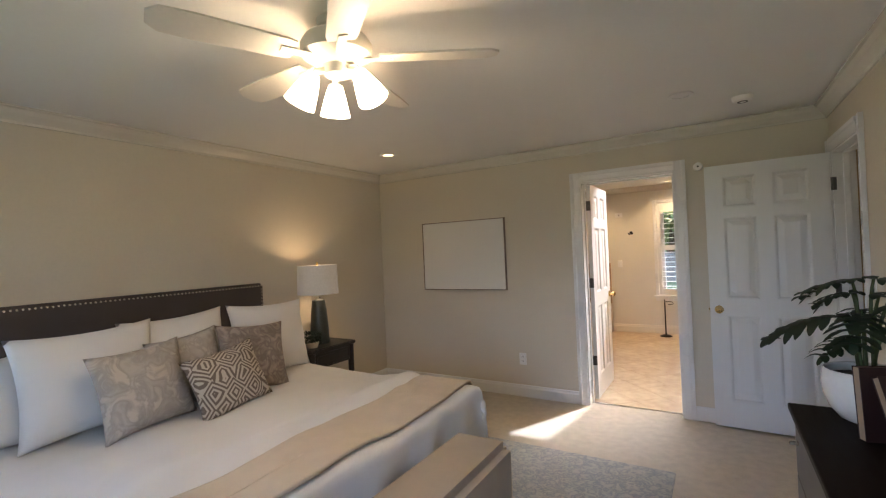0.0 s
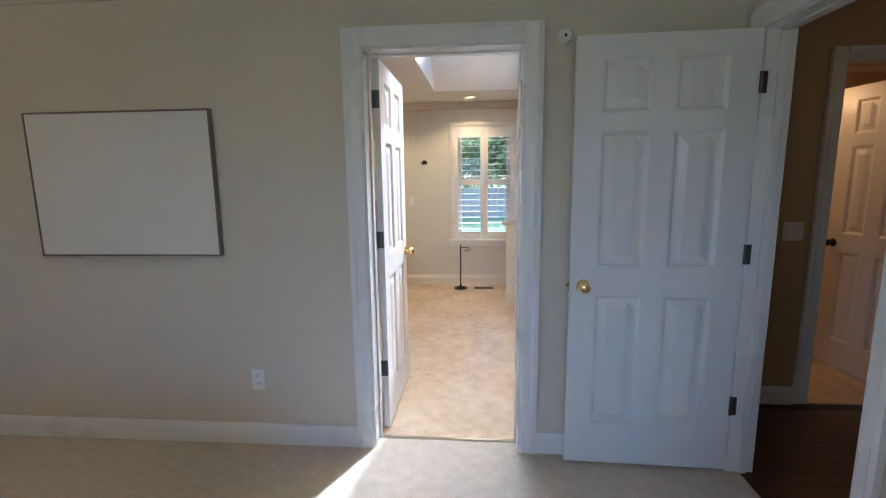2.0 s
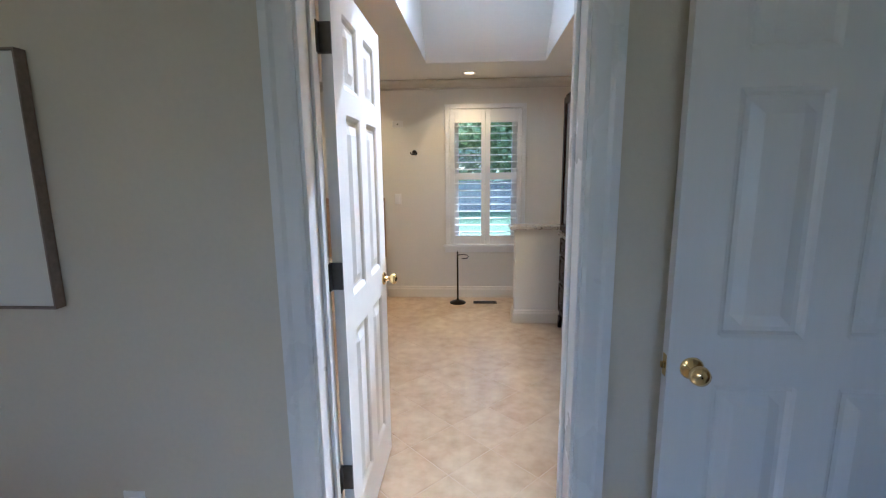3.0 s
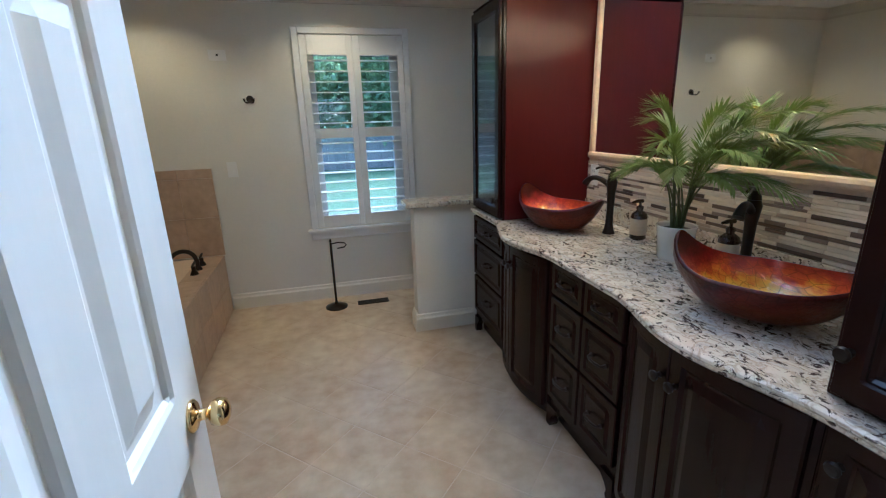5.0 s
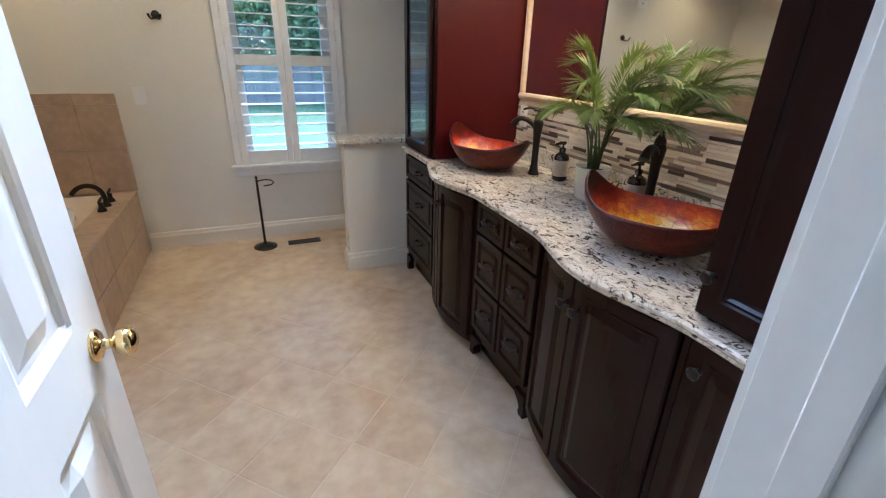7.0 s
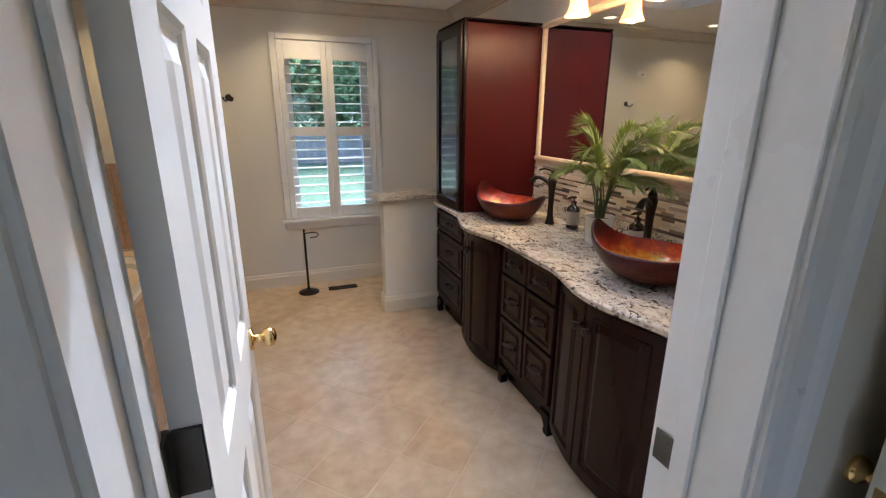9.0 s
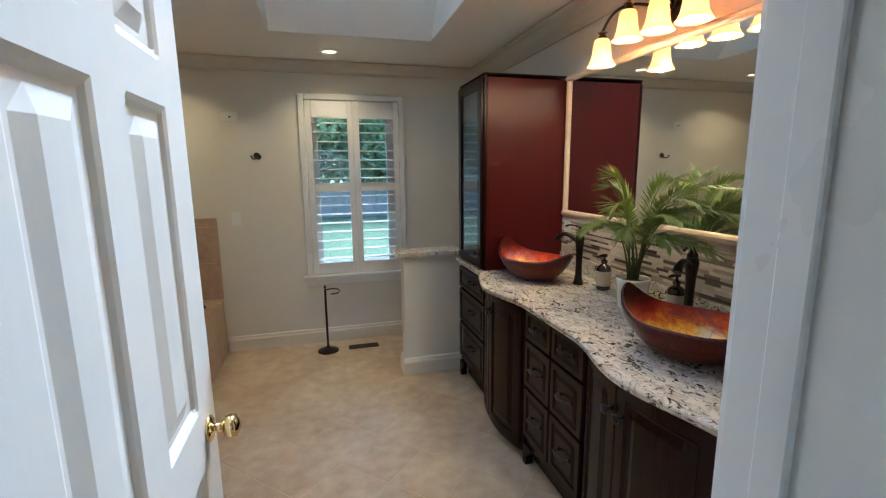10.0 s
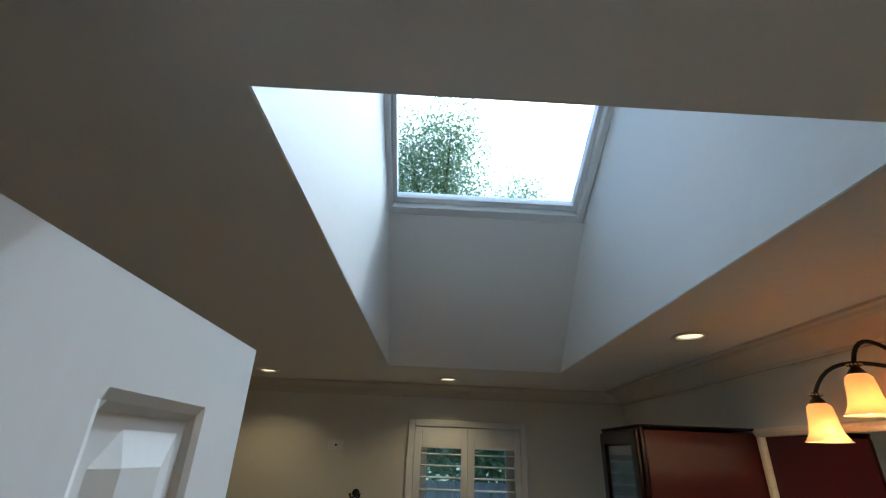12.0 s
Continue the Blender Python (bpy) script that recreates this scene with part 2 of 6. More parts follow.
def mosaic():
    m = material("mixed_stone_mosaic", (0.5, 0.42, 0.33), 0.35, bump=0.08)
    nt = m.node_tree
    b = nt.nodes["Principled BSDF"]
    info = nt.nodes.new("ShaderNodeObjectInfo")
    r = ramp_node(nt, [(0.0, (0.64, 0.55, 0.43)), (0.28, (0.72, 0.65, 0.54)), (0.50, (0.44, 0.37, 0.30)), (0.58, (0.60, 0.54, 0.46)),
                       (0.74, (0.13, 0.09, 0.07)), (0.82, (0.065, 0.045, 0.04)), (0.90, (0.24, 0.19, 0.16))], "CONSTANT")
    nt.links.new(info.outputs["Random"], r.inputs["Fac"])
    tc = nt.nodes.new("ShaderNodeTexCoord").outputs["Object"]
    n = noise_node(nt, tc, 40, 4, (1, 0.4, 2))
    mr = nt.nodes.new("ShaderNodeMapRange")
    mr.inputs["To Min"].default_value, mr.inputs["To Max"].default_value = 0.75, 1.2
    nt.links.new(n.outputs["Fac"], mr.inputs["Value"])
    mx = nt.nodes.new("ShaderNodeMix")
    mx.data_type, mx.blend_type = "RGBA", "MULTIPLY"
    mx.inputs["Factor"].default_value = 1.0
    nt.links.new(r.outputs["Color"], mx.inputs["A"])
    nt.links.new(mr.outputs[0], mx.inputs["B"])
    nt.links.new(mx.outputs["Result"], b.inputs["Base Color"])
    return m


def fire_glass(inside):
    """Hand-painted glass: yellow heart, orange, deep red towards the rim; the outside is darker and browner."""
    m = material("painted_fire_glass" + ("" if inside else "_outside"), (0.5, 0.1, 0.02), 0.08 if inside else 0.3, bump=0.5 if inside else 0.9, bump_scale=38, coat=0.8 if inside else 0.0, spec=0.5 if inside else 0.2)
    nt = m.node_tree
    b = nt.nodes["Principled BSDF"]
    tc = nt.nodes.new("ShaderNodeTexCoord").outputs["Object"]
    sep = nt.nodes.new("ShaderNodeSeparateXYZ")
    nt.links.new(tc, sep.inputs[0])
    n = noise_node(nt, tc, 26, 6, (1, 0.5, 1))
    n.inputs["Roughness"].default_value = 0.7
    mad = nt.nodes.new("ShaderNodeMath")
    mad.operation = "MULTIPLY_ADD"
    mad.inputs[1].default_value = 0.17
    nt.links.new(n.outputs["Fac"], mad.inputs[0])
    nt.links.new(sep.outputs["Z"], mad.inputs[2])
    mr = nt.nodes.new("ShaderNodeMapRange")
    mr.inputs["From Min"].default_value, mr.inputs["From Max"].default_value = 1.008, 1.135
    nt.links.new(mad.outputs[0], mr.inputs["Value"])
    if inside:
        r = ramp_node(nt, [(0.0, (0.95, 0.62, 0.03)), (0.20, (0.92, 0.42, 0.015)), (0.36, (0.72, 0.12, 0.012)), (0.62, (0.36, 0.022, 0.014)), (1.0, (0.07, 0.008, 0.010))])
    else:
        r = ramp_node(nt, [(0.0, (0.13, 0.032, 0.012)), (0.5, (0.085, 0.010, 0.006)), (1.0, (0.030, 0.005, 0.005))])
    nt.links.new(mr.outputs[0], r.inputs["Fac"])
    # engraved veins run over the glass
    v = nt.nodes.new("ShaderNodeTexVoronoi")
    v.feature = "DISTANCE_TO_EDGE"
    v.inputs["Scale"].default_value = 58.0
    mp = nt.nodes.new("ShaderNodeMapping")
    mp.inputs["Scale"].default_value = (1.0, 0.28, 0.7)
    nt.links.new(tc, mp.inputs["Vector"])
    nt.links.new(mp.outputs["Vector"], v.inputs["Vector"])
    vr = ramp_node(nt, [(0.0, (0.35, 0.25, 0.22)), (0.05, (1, 1, 1))])
    nt.links.new(v.outputs["Distance"], vr.inputs["Fac"])
    mx = nt.nodes.new("ShaderNodeMix")
    mx.data_type, mx.blend_type = "RGBA", "MULTIPLY"
    mx.inputs["Factor"].default_value = 0.8
    nt.links.new(r.outputs["Color"], mx.inputs["A"])
    nt.links.new(vr.outputs["Color"], mx.inputs["B"])
    nt.links.new(mx.outputs["Result"], b.inputs["Base Color"])
    return m


def clear_glass():
    m = bpy.data.materials.new("clear_glass")
    m.use_nodes = True
    nt = m.node_tree
    nt.nodes.remove(nt.nodes["Principled BSDF"])
    tr, gl = nt.nodes.new("ShaderNodeBsdfTransparent"), nt.nodes.new("ShaderNodeBsdfGlossy")
    mx = nt.nodes.new("ShaderNodeMixShader")
    fr = nt.nodes.new("ShaderNodeFresnel")
    gl.inputs["Roughness"].default_value = 0.02
    tr.inputs["Color"].default_value = (0.93, 0.96, 0.96, 1)
    nt.links.new(fr.outputs[0], mx.inputs[0])
    nt.links.new(tr.outputs[0], mx.inputs[1])
    nt.links.new(gl.outputs[0], mx.inputs[2])
    nt.links.new(mx.outputs[0], nt.nodes["Material Output"].inputs["Surface"])
    return m


def patterned(name, stops, scale, kind="noise", rough=0.9):
    """Woven cloth with a printed pattern."""
    m = material(name, (0.5, 0.45, 0.4), rough, bump=0.4, bump_scale=350, spec=0.15)
    nt = m.node_tree
    b = nt.nodes["Principled BSDF"]
    tc = nt.nodes.new("ShaderNodeTexCoord").outputs["Object"]
    if kind == "noise":
        n = noise_node(nt, tc, scale, 6)
        n.inputs["Distortion"].default_value = 1.2
        out = n.outputs["Fac"]
    else:
        # nested diamonds: distance rings in a repeating cell
        mp = nt.nodes.new("ShaderNodeMapping")
        mp.inputs["Scale"].default_value = (scale, scale, scale * 0.8)
        nt.links.new(tc, mp.inputs["Vector"])
        v = nt.nodes.new("ShaderNodeTexVoronoi")
        v.distance = "MANHATTAN"
        v.inputs["Scale"].default_value = 1.0
        v.inputs["Randomness"].default_value = 0.25
        nt.links.new(mp.outputs["Vector"], v.inputs["Vector"])
        w = nt.nodes.new("ShaderNodeMath")
        w.operation = "MULTIPLY"
        w.inputs[1].default_value = 4.2
        nt.links.new(v.outputs["Distance"], w.inputs[0])
        f = nt.nodes.new("ShaderNodeMath")
        f.operation = "FRACT"
        nt.links.new(w.outputs[0], f.inputs[0])
        out = f.outputs[0]
    r = ramp_node(nt, stops)
    nt.links.new(out, r.inputs["Fac"])
    nt.links.new(r.outputs["Color"], b.inputs["Base Color"])
    return m




def let_light_through(m, colour, share):
    """Leaves: part of the light passes through them."""
    nt = m.node_tree
    tr = nt.nodes.new("ShaderNodeBsdfTranslucent")
    tr.inputs["Color"].default_value = (*colour, 1)
    mx = nt.nodes.new("ShaderNodeMixShader")
    mx.inputs[0].default_value = share
    nt.links.new(nt.nodes["Principled BSDF"].outputs[0], mx.inputs[1])
    nt.links.new(tr.outputs[0], mx.inputs[2])
    nt.links.new(mx.outputs[0], nt.nodes["Material Output"].inputs["Surface"])


let_light_through(M["foliage"], (0.36, 0.46, 0.22), 0.5)
let_light_through(M["vanityshade"], (1.0, 0.58, 0.22), 0.4)
let_light_through(M["palm"], (0.26, 0.34, 0.05), 0.2)
M["tile"] = travertine_tile()
M["walltile"] = material("tan_stone_wall_tile", (0.44, 0.315, 0.21), 0.4, vary=0.2, coarse=6, fine=20, bump=0.06, spread=0.25, across=True)
M["granite"] = granite()
M["mosaic"] = mosaic()
M["fire_in"], M["fire_out"] = fire_glass(True), fire_glass(False)
let_light_through(M["fire_in"], (0.95, 0.34, 0.03), 0.2)
M["glass"] = clear_glass()
M["rug"] = patterned("distressed_grey_rug", [(0.32, (0.50, 0.48, 0.45)), (0.46, (0.43, 0.425, 0.41)), (0.55, (0.29, 0.31, 0.345)), (0.64, (0.45, 0.44, 0.42))], 24)
M["marble_cloth"] = patterned("grey_marbled_cushion_cloth", [(0.35, (0.46, 0.42, 0.37)), (0.5, (0.36, 0.33, 0.295)), (0.62, (0.52, 0.47, 0.40))], 11)
M["brown_cloth"] = patterned("taupe_printed_cushion_cloth", [(0.35, (0.36, 0.30, 0.25)), (0.52, (0.20, 0.165, 0.14)), (0.66, (0.34, 0.29, 0.25))], 13)
M["diamond_cloth"] = patterned("brown_diamond_cushion_cloth", [(0.0, (0.48, 0.42, 0.34)), (0.42, (0.48, 0.42, 0.34)), (0.5, (0.16, 0.125, 0.10)), (0.92, (0.16, 0.125, 0.10)), (1.0, (0.48, 0.42, 0.34))], 8.5, "diamond")


# ---- building helpers ----
def part(name, bm, mat, parent=None, label="", smooth=False, two=None):
    """Links a bmesh as one mesh object, under a thing or part when one is given."""
    me = bpy.data.meshes.new(name)
    bmesh.ops.recalc_face_normals(bm, faces=bm.faces)
    bm.to_mesh(me)
    bm.free()
    me.materials.append(mat)
    if two:
        me.materials.append(two)
    if smooth:
        me.shade_smooth()
        if smooth == 2:
            me.set_sharp_from_angle(angle=radians(38))
    ob = new(name, me)
    if parent:
        ob.parent = parent
        if "base" in parent:
            ob.matrix_parent_inverse = Matrix.Translation(parent["base"]).inverted()
    if label:
        ob["label"] = label
    return ob


def thing(name, base, label, category, group="", kind=""):
    e = new(name)
    e.location, e.empty_display_size = base, 0.1
    e["base"] = base
    return tagged(e, label, category, group, kind)


def structure(name, bm, mat, label, category, smooth=False):
    return tagged(part(name, bm, mat, smooth=smooth), label, category, kind="structure")


def box(bm, x0, x1, y0, y1, z0, z1, bevel=0.0, seg=1):
    r = bmesh.ops.create_cube(bm, size=1.0)
    vs = r["verts"]
    for v in vs:
        v.co = Vector((x0 + (v.co.x + 0.5) * (x1 - x0), y0 + (v.co.y + 0.5) * (y1 - y0), z0 + (v.co.z + 0.5) * (z1 - z0)))
    if bevel:
        es = list({e for v in vs for e in v.link_edges})
        bmesh.ops.bevel(bm, geom=es, offset=bevel, segments=seg, affect="EDGES")
    return bm


def boxes(*rows, bevel=0.0, seg=1):
    bm = bmesh.new()
    for r in rows:
        box(bm, *r, bevel=bevel, seg=seg)
    return bm


def prism(profile, p0, p1, a, b, bm=None):
    """A profile of (along a, along b) swept from p0 to p1."""
    bm = bm or bmesh.new()
    a, b, p0, p1 = Vector(a), Vector(b), Vector(p0), Vector(p1)
    r0 = [bm.verts.new(p0 + a * u + b * v) for u, v in profile]
    r1 = [bm.verts.new(p1 + a * u + b * v) for u, v in profile]
    n = len(profile)
    for i in range(n):
        bm.faces.new((r0[i], r0[(i + 1) % n], r1[(i + 1) % n], r1[i]))
    bm.faces.new(r0), bm.faces.new(r1[::-1])
    return bm


def lathe(profile, centre=(0, 0, 0), seg=28, bm=None, cap=True):
    """A profile of (radius, height) turned round the vertical through centre."""
    bm = bm or bmesh.new()
    rings = []
    for r, z in profile:
        rings.append([bm.verts.new((centre[0] + r * math.cos(2 * math.pi * i / seg), centre[1] + r * math.sin(2 * math.pi * i / seg), centre[2] + z)) for i in range(seg)])
    for q0, q1 in zip(rings, rings[1:]):
        for i in range(seg):
            bm.faces.new((q0[i], q0[(i + 1) % seg], q1[(i + 1) % seg], q1[i]))
    if cap:
        if profile[0][0] > 1e-4:
            bm.faces.new(rings[0][::-1])
        if profile[-1][0] > 1e-4:
            bm.faces.new(rings[-1])
    return bm


def tube(points, radius, seg=10, bm=None):
    """A round bar along points; radius a number or one for each point."""
    bm = bm or bmesh.new()
    pts = [Vector(p) for p in points]
    radii = radius if isinstance(radius, (list, tuple)) else [radius] * len(pts)
    rings, side = [], None
    for i, p in enumerate(pts):
        d = (pts[min(i + 1, len(pts) - 1)] - pts[max(i - 1, 0)]).normalized()
        if side is None:
            side = d.cross(Vector((0, 0, 1)) if abs(d.z) < 0.9 else Vector((1, 0, 0))).normalized()
        side = (side - d * side.dot(d)).normalized()
        up = d.cross(side)
        rings.append([bm.verts.new(p + (side * math.cos(2 * math.pi * k / seg) + up * math.sin(2 * math.pi * k / seg)) * radii[i]) for k in range(seg)])
    for q0, q1 in zip(rings, rings[1:]):
        for k in range(seg):
            bm.faces.new((q0[k], q0[(k + 1) % seg], q1[(k + 1) % seg], q1[k]))
    bm.faces.new(rings[0][::-1]), bm.faces.new(rings[-1])
    return bm


def bezier(p0, p1, p2, p3, n=10):
    out = []
    for i in range(n + 1):
        t = i / n
        out.append(Vector(p0) * (1 - t) ** 3 + Vector(p1) * 3 * t * (1 - t) ** 2 + Vector(p2) * 3 * t * t * (1 - t) + Vector(p3) * t ** 3)
    return out


def moved(bm, m):
    bmesh.ops.transform(bm, matrix=m, verts=bm.verts)
    return bm


def raised(w, h, place, levels, back=0.018, bend=1):
    """A panelled front, w by h. levels: (distance from the edge, height of the face there). place(u, v, d) gives a point in space."""
    bm = bmesh.new()
    offs = [o for o, _ in levels]

    def cuts(size, extra):
        c = sorted({round(o, 5) for o in offs if o < size / 2} | {round(size - o, 5) for o in offs if o < size / 2})
        if extra > 1:
            c = sorted(set(c) | {round(size * i / extra, 5) for i in range(1, extra)})
        return c

    def depth(e):
        for (o0, d0), (o1, d1) in zip(levels, levels[1:]):
            if e <= o1:
                return d0 + (d1 - d0) * (e - o0) / (o1 - o0)
        return levels[-1][1]

    us, vs = cuts(w, bend), cuts(h, 1)
    grid = [[bm.verts.new(place(u, v, depth(min(u, w - u, v, h - v)))) for v in vs] for u in us]
    rear = [[bm.verts.new(place(u, v, -back)) for v in (vs[0], vs[-1])] for u in us]
    for i in range(len(us) - 1):
        for j in range(len(vs) - 1):
            bm.faces.new((grid[i][j], grid[i + 1][j], grid[i + 1][j + 1], grid[i][j + 1]))
        bm.faces.new((rear[i][0], rear[i][1], rear[i + 1][1], rear[i + 1][0]))
        bm.faces.new((grid[i][0], rear[i][0], rear[i + 1][0], grid[i + 1][0]))
        bm.faces.new((grid[i][-1], grid[i + 1][-1], rear[i + 1][1], rear[i][1]))
    for i in (0, -1):
        bm.faces.new([*grid[i], rear[i][1], rear[i][0]])
    return bm

# ---- setting ----
BX0, BX1, BY0, BY1 = -2.745, 1.36, -5.6, -0.15      # bedroom
TX0, TX1, TY0, TY1 = -2.05, 1.43, 0.0, 3.62         # bathroom
DX0, DX1, HEAD = -0.402, 0.368, 2.04                # bathroom doorway
HY0, HY1 = -0.95, -0.25                             # hall doorway
WIN = (-0.16, 0.62, 0.62, 2.09)                     # bathroom window opening: x0, x1, z0, z1
TOP = 2.60

structure("floor", boxes((-2.95, 1.415, -5.8, -0.06, -0.12, 0.0)), M["carpet"], "beige cut-pile bedroom carpet, lightly worn", "floor")
floor_bath = structure("floor_bathroom", boxes((-2.15, 1.50, -0.06, 3.70, -0.12, -0.0012)), M["grout"], "beige stone-look tiles laid diagonally with pale grout", "floor")
structure("wall_north", boxes((-2.85, DX0, BY1, TY0, 0, TOP), (DX1, 1.47, BY1, TY0, 0, TOP), (DX0, DX1, BY1, TY0, HEAD, TOP)),
          M["wall"], "beige painted wall between bedroom and bathroom", "wall")
structure("wall_west", boxes((-2.86, BX0, -5.6, -5.2, 0, TOP), (-2.86, BX0, -4.3, BY1, 0, TOP), (-2.86, BX0, -5.2, -4.3, 0, 0.8), (-2.86, BX0, -5.2, -4.3, 2.1, TOP)),
          M["wall"], "beige painted bedroom wall behind the headboard", "wall")
structure("wall_south", boxes((-2.86, -0.5, -5.72, BY0, 0, TOP), (0.8, 1.47, -5.72, BY0, 0, TOP), (-0.5, 0.8, -5.72, BY0, 0, 0.8), (-0.5, 0.8, -5.72, BY0, 2.1, TOP)),
          M["wall"], "beige painted bedroom wall with a window opening", "wall")
structure("wall_east", boxes((BX1, 1.47, BY0, HY0, 0, TOP), (BX1, 1.47, HY1, BY1, 0, TOP), (BX1, 1.47, HY0, HY1, HEAD, TOP)),
          M["wall"], "pale beige painted bedroom wall with the hall doorway", "wall")
structure("ceiling", boxes((-2.86, 1.47, -5.72, BY1, CEIL, 2.5)), M["ceiling"], "off-white painted bedroom ceiling", "ceiling")

WX0, WX1, WY0, WY1 = -0.329, 0.732, 0.55, 2.832     # skylight well at the ceiling
KY0, KZ0, KY1, KZ1 = 2.15, 3.06, 1.14, 3.64         # skylight: low far edge, high near edge
def slab(quad, t):
    """A flat wall through four corners, t thick along its normal."""
    bm = bmesh.new()
    q = [Vector(p) for p in quad]
    n = (q[1] - q[0]).cross(q[2] - q[0]).normalized() * t
    a = [bm.verts.new(p) for p in q]
    b = [bm.verts.new(p + n) for p in q]
    k = len(q)
    bm.faces.new(a), bm.faces.new(b[::-1])
    for i in range(k):
        bm.faces.new((a[i], b[i], b[(i + 1) % k], a[(i + 1) % k]))
    return bm


SK = -0.045                                          # the well runs slightly out of square with the room
NX0W, NX1W = WX0 + SK, WX1 + SK
bm = bmesh.new()
for quad in ([(-2.15, 0.0), (NX0W, 0.0), (NX0W, WY0), (WX0, WY1), (WX0, 3.74), (-2.15, 3.74)], [(NX1W, 0.0), (1.53, 0.0), (1.53, 3.74), (WX1, 3.74), (WX1, WY1), (NX1W, WY0)],
             [(NX0W, 0.0), (NX1W, 0.0), (NX1W, WY0), (NX0W, WY0)], [(WX0, WY1), (WX1, WY1), (WX1, 3.74), (WX0, 3.74)]):
    prism(quad, (0, 0, CEIL), (0, 0, 2.46), (1, 0, 0), (0, 1, 0), bm)
structure("ceiling_bathroom", bm, M["ceiling"], "painted bathroom ceiling opened by a skylight well", "ceiling")
sx = lambda y: SK * (WY1 - y) / (WY1 - WY0)  # noqa: E731
g = 0.003
structure("wall_skylight_far", slab([(WX0, WY1 - g, CEIL + 0.002), (WX1, WY1 - g, CEIL + 0.002), (WX1 + sx(KY0), KY0, KZ0), (WX0 + sx(KY0), KY0, KZ0)], -0.08), M["shaft"], "sloping plastered end of the skylight well", "wall")
structure("wall_skylight_near", slab([(NX0W, WY0 + g, CEIL + 0.002), (NX1W, WY0 + g, CEIL + 0.002), (WX1 + sx(KY1), KY1, KZ1), (WX0 + sx(KY1), KY1, KZ1)], 0.08), M["shaft"], "plastered near end of the skylight well", "wall")
for nm, xx, t in (("wall_skylight_west", WX0 + g, 0.08), ("wall_skylight_east", WX1 - g, -0.08)):
    structure(nm, slab([(xx + sx(WY0 - 0.1), WY0 - 0.1, CEIL + 0.002), (xx, WY1 + 0.1, CEIL + 0.002), (xx + sx(KY0 + 0.12), KY0 + 0.12, KZ0 + 0.02), (xx + sx(KY1 - 0.12), KY1 - 0.12, KZ1 + 0.1)], -t),
              M["shaft"], "white plastered side of the skylight well", "wall")

structure("wall_bath_far", boxes((TX0 - 0.1, WIN[0], TY1, 3.74, 0, CEIL), (WIN[1], 1.53, TY1, 3.74, 0, CEIL), (WIN[0], WIN[1], TY1, 3.74, 0, WIN[2]), (WIN[0], WIN[1], TY1, 3.74, WIN[3], CEIL)),
          M["bathwall"], "pale taupe bathroom wall with the window", "wall")
structure("wall_bath_east", boxes((TX1, 1.53, 0.0, TY1, 0, CEIL)), M["bathwall"], "pale taupe bathroom wall behind the vanity", "wall")
structure("wall_bath_west", boxes((TX0 - 0.1, TX0, 0.0, TY1, 0, CEIL)), M["bathwall"], "pale taupe bathroom wall beside the tub", "wall")
# paint on the bathroom face of the dividing wall
structure("wall_bath_near", boxes((TX0, DX0 - 0.07, 0.0, 0.006, 0, CEIL), (DX1 + 0.07, 1.43, 0.0, 0.006, 0, CEIL), (DX0 - 0.07, DX1 + 0.07, 0.0, 0.006, HEAD + 0.07, CEIL)),
          M["bathwall"], "pale taupe bathroom side of the dividing wall", "wall")

# hall beyond the second doorway
structure("floor_hall", boxes((1.415, 4.2, -3.0, 0.47, -0.12, -0.012)), M["dark"], "subfloor of the hall", "floor")
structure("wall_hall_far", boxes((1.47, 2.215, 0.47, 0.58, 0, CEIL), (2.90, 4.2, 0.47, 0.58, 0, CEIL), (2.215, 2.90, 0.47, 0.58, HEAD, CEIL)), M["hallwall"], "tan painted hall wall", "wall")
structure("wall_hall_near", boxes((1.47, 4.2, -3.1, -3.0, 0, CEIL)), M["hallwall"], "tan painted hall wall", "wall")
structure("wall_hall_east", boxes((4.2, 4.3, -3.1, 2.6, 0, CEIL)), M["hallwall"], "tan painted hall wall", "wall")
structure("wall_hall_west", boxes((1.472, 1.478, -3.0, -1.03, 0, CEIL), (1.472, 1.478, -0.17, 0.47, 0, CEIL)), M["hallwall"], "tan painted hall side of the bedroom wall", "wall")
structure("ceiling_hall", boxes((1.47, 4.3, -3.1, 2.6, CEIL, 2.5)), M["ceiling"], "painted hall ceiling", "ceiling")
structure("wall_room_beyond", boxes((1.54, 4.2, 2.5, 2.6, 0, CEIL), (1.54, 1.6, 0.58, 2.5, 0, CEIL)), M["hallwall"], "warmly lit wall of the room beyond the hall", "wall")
structure("floor_room_beyond", boxes((1.54, 4.2, 0.47, 2.6, -0.12, -0.003)), M["tile"], "tan tiled floor of the room beyond the hall", "floor")

far = structure("wall_tile_beyond", boxes((1.62, 4.19, 2.478, 2.499, 0, 0.98)), M["walltile"], "tan tile wainscot of the room beyond the hall", "wall tile")
part("border", boxes((1.62, 4.19, 2.472, 2.499, 0.981, 1.17), bevel=0.002), M["bathtrim"], far, "cream border with brown diamonds")
for i in range(24):
    xx = 1.70 + i * 0.105
    part("diamond", prism([(-0.04, 0), (0, -0.04), (0.04, 0), (0, 0.04)], (xx, 2.472, 1.075), (xx, 2.468, 1.075), (1, 0, 0), (0, 0, 1)), M["framewood"], far)

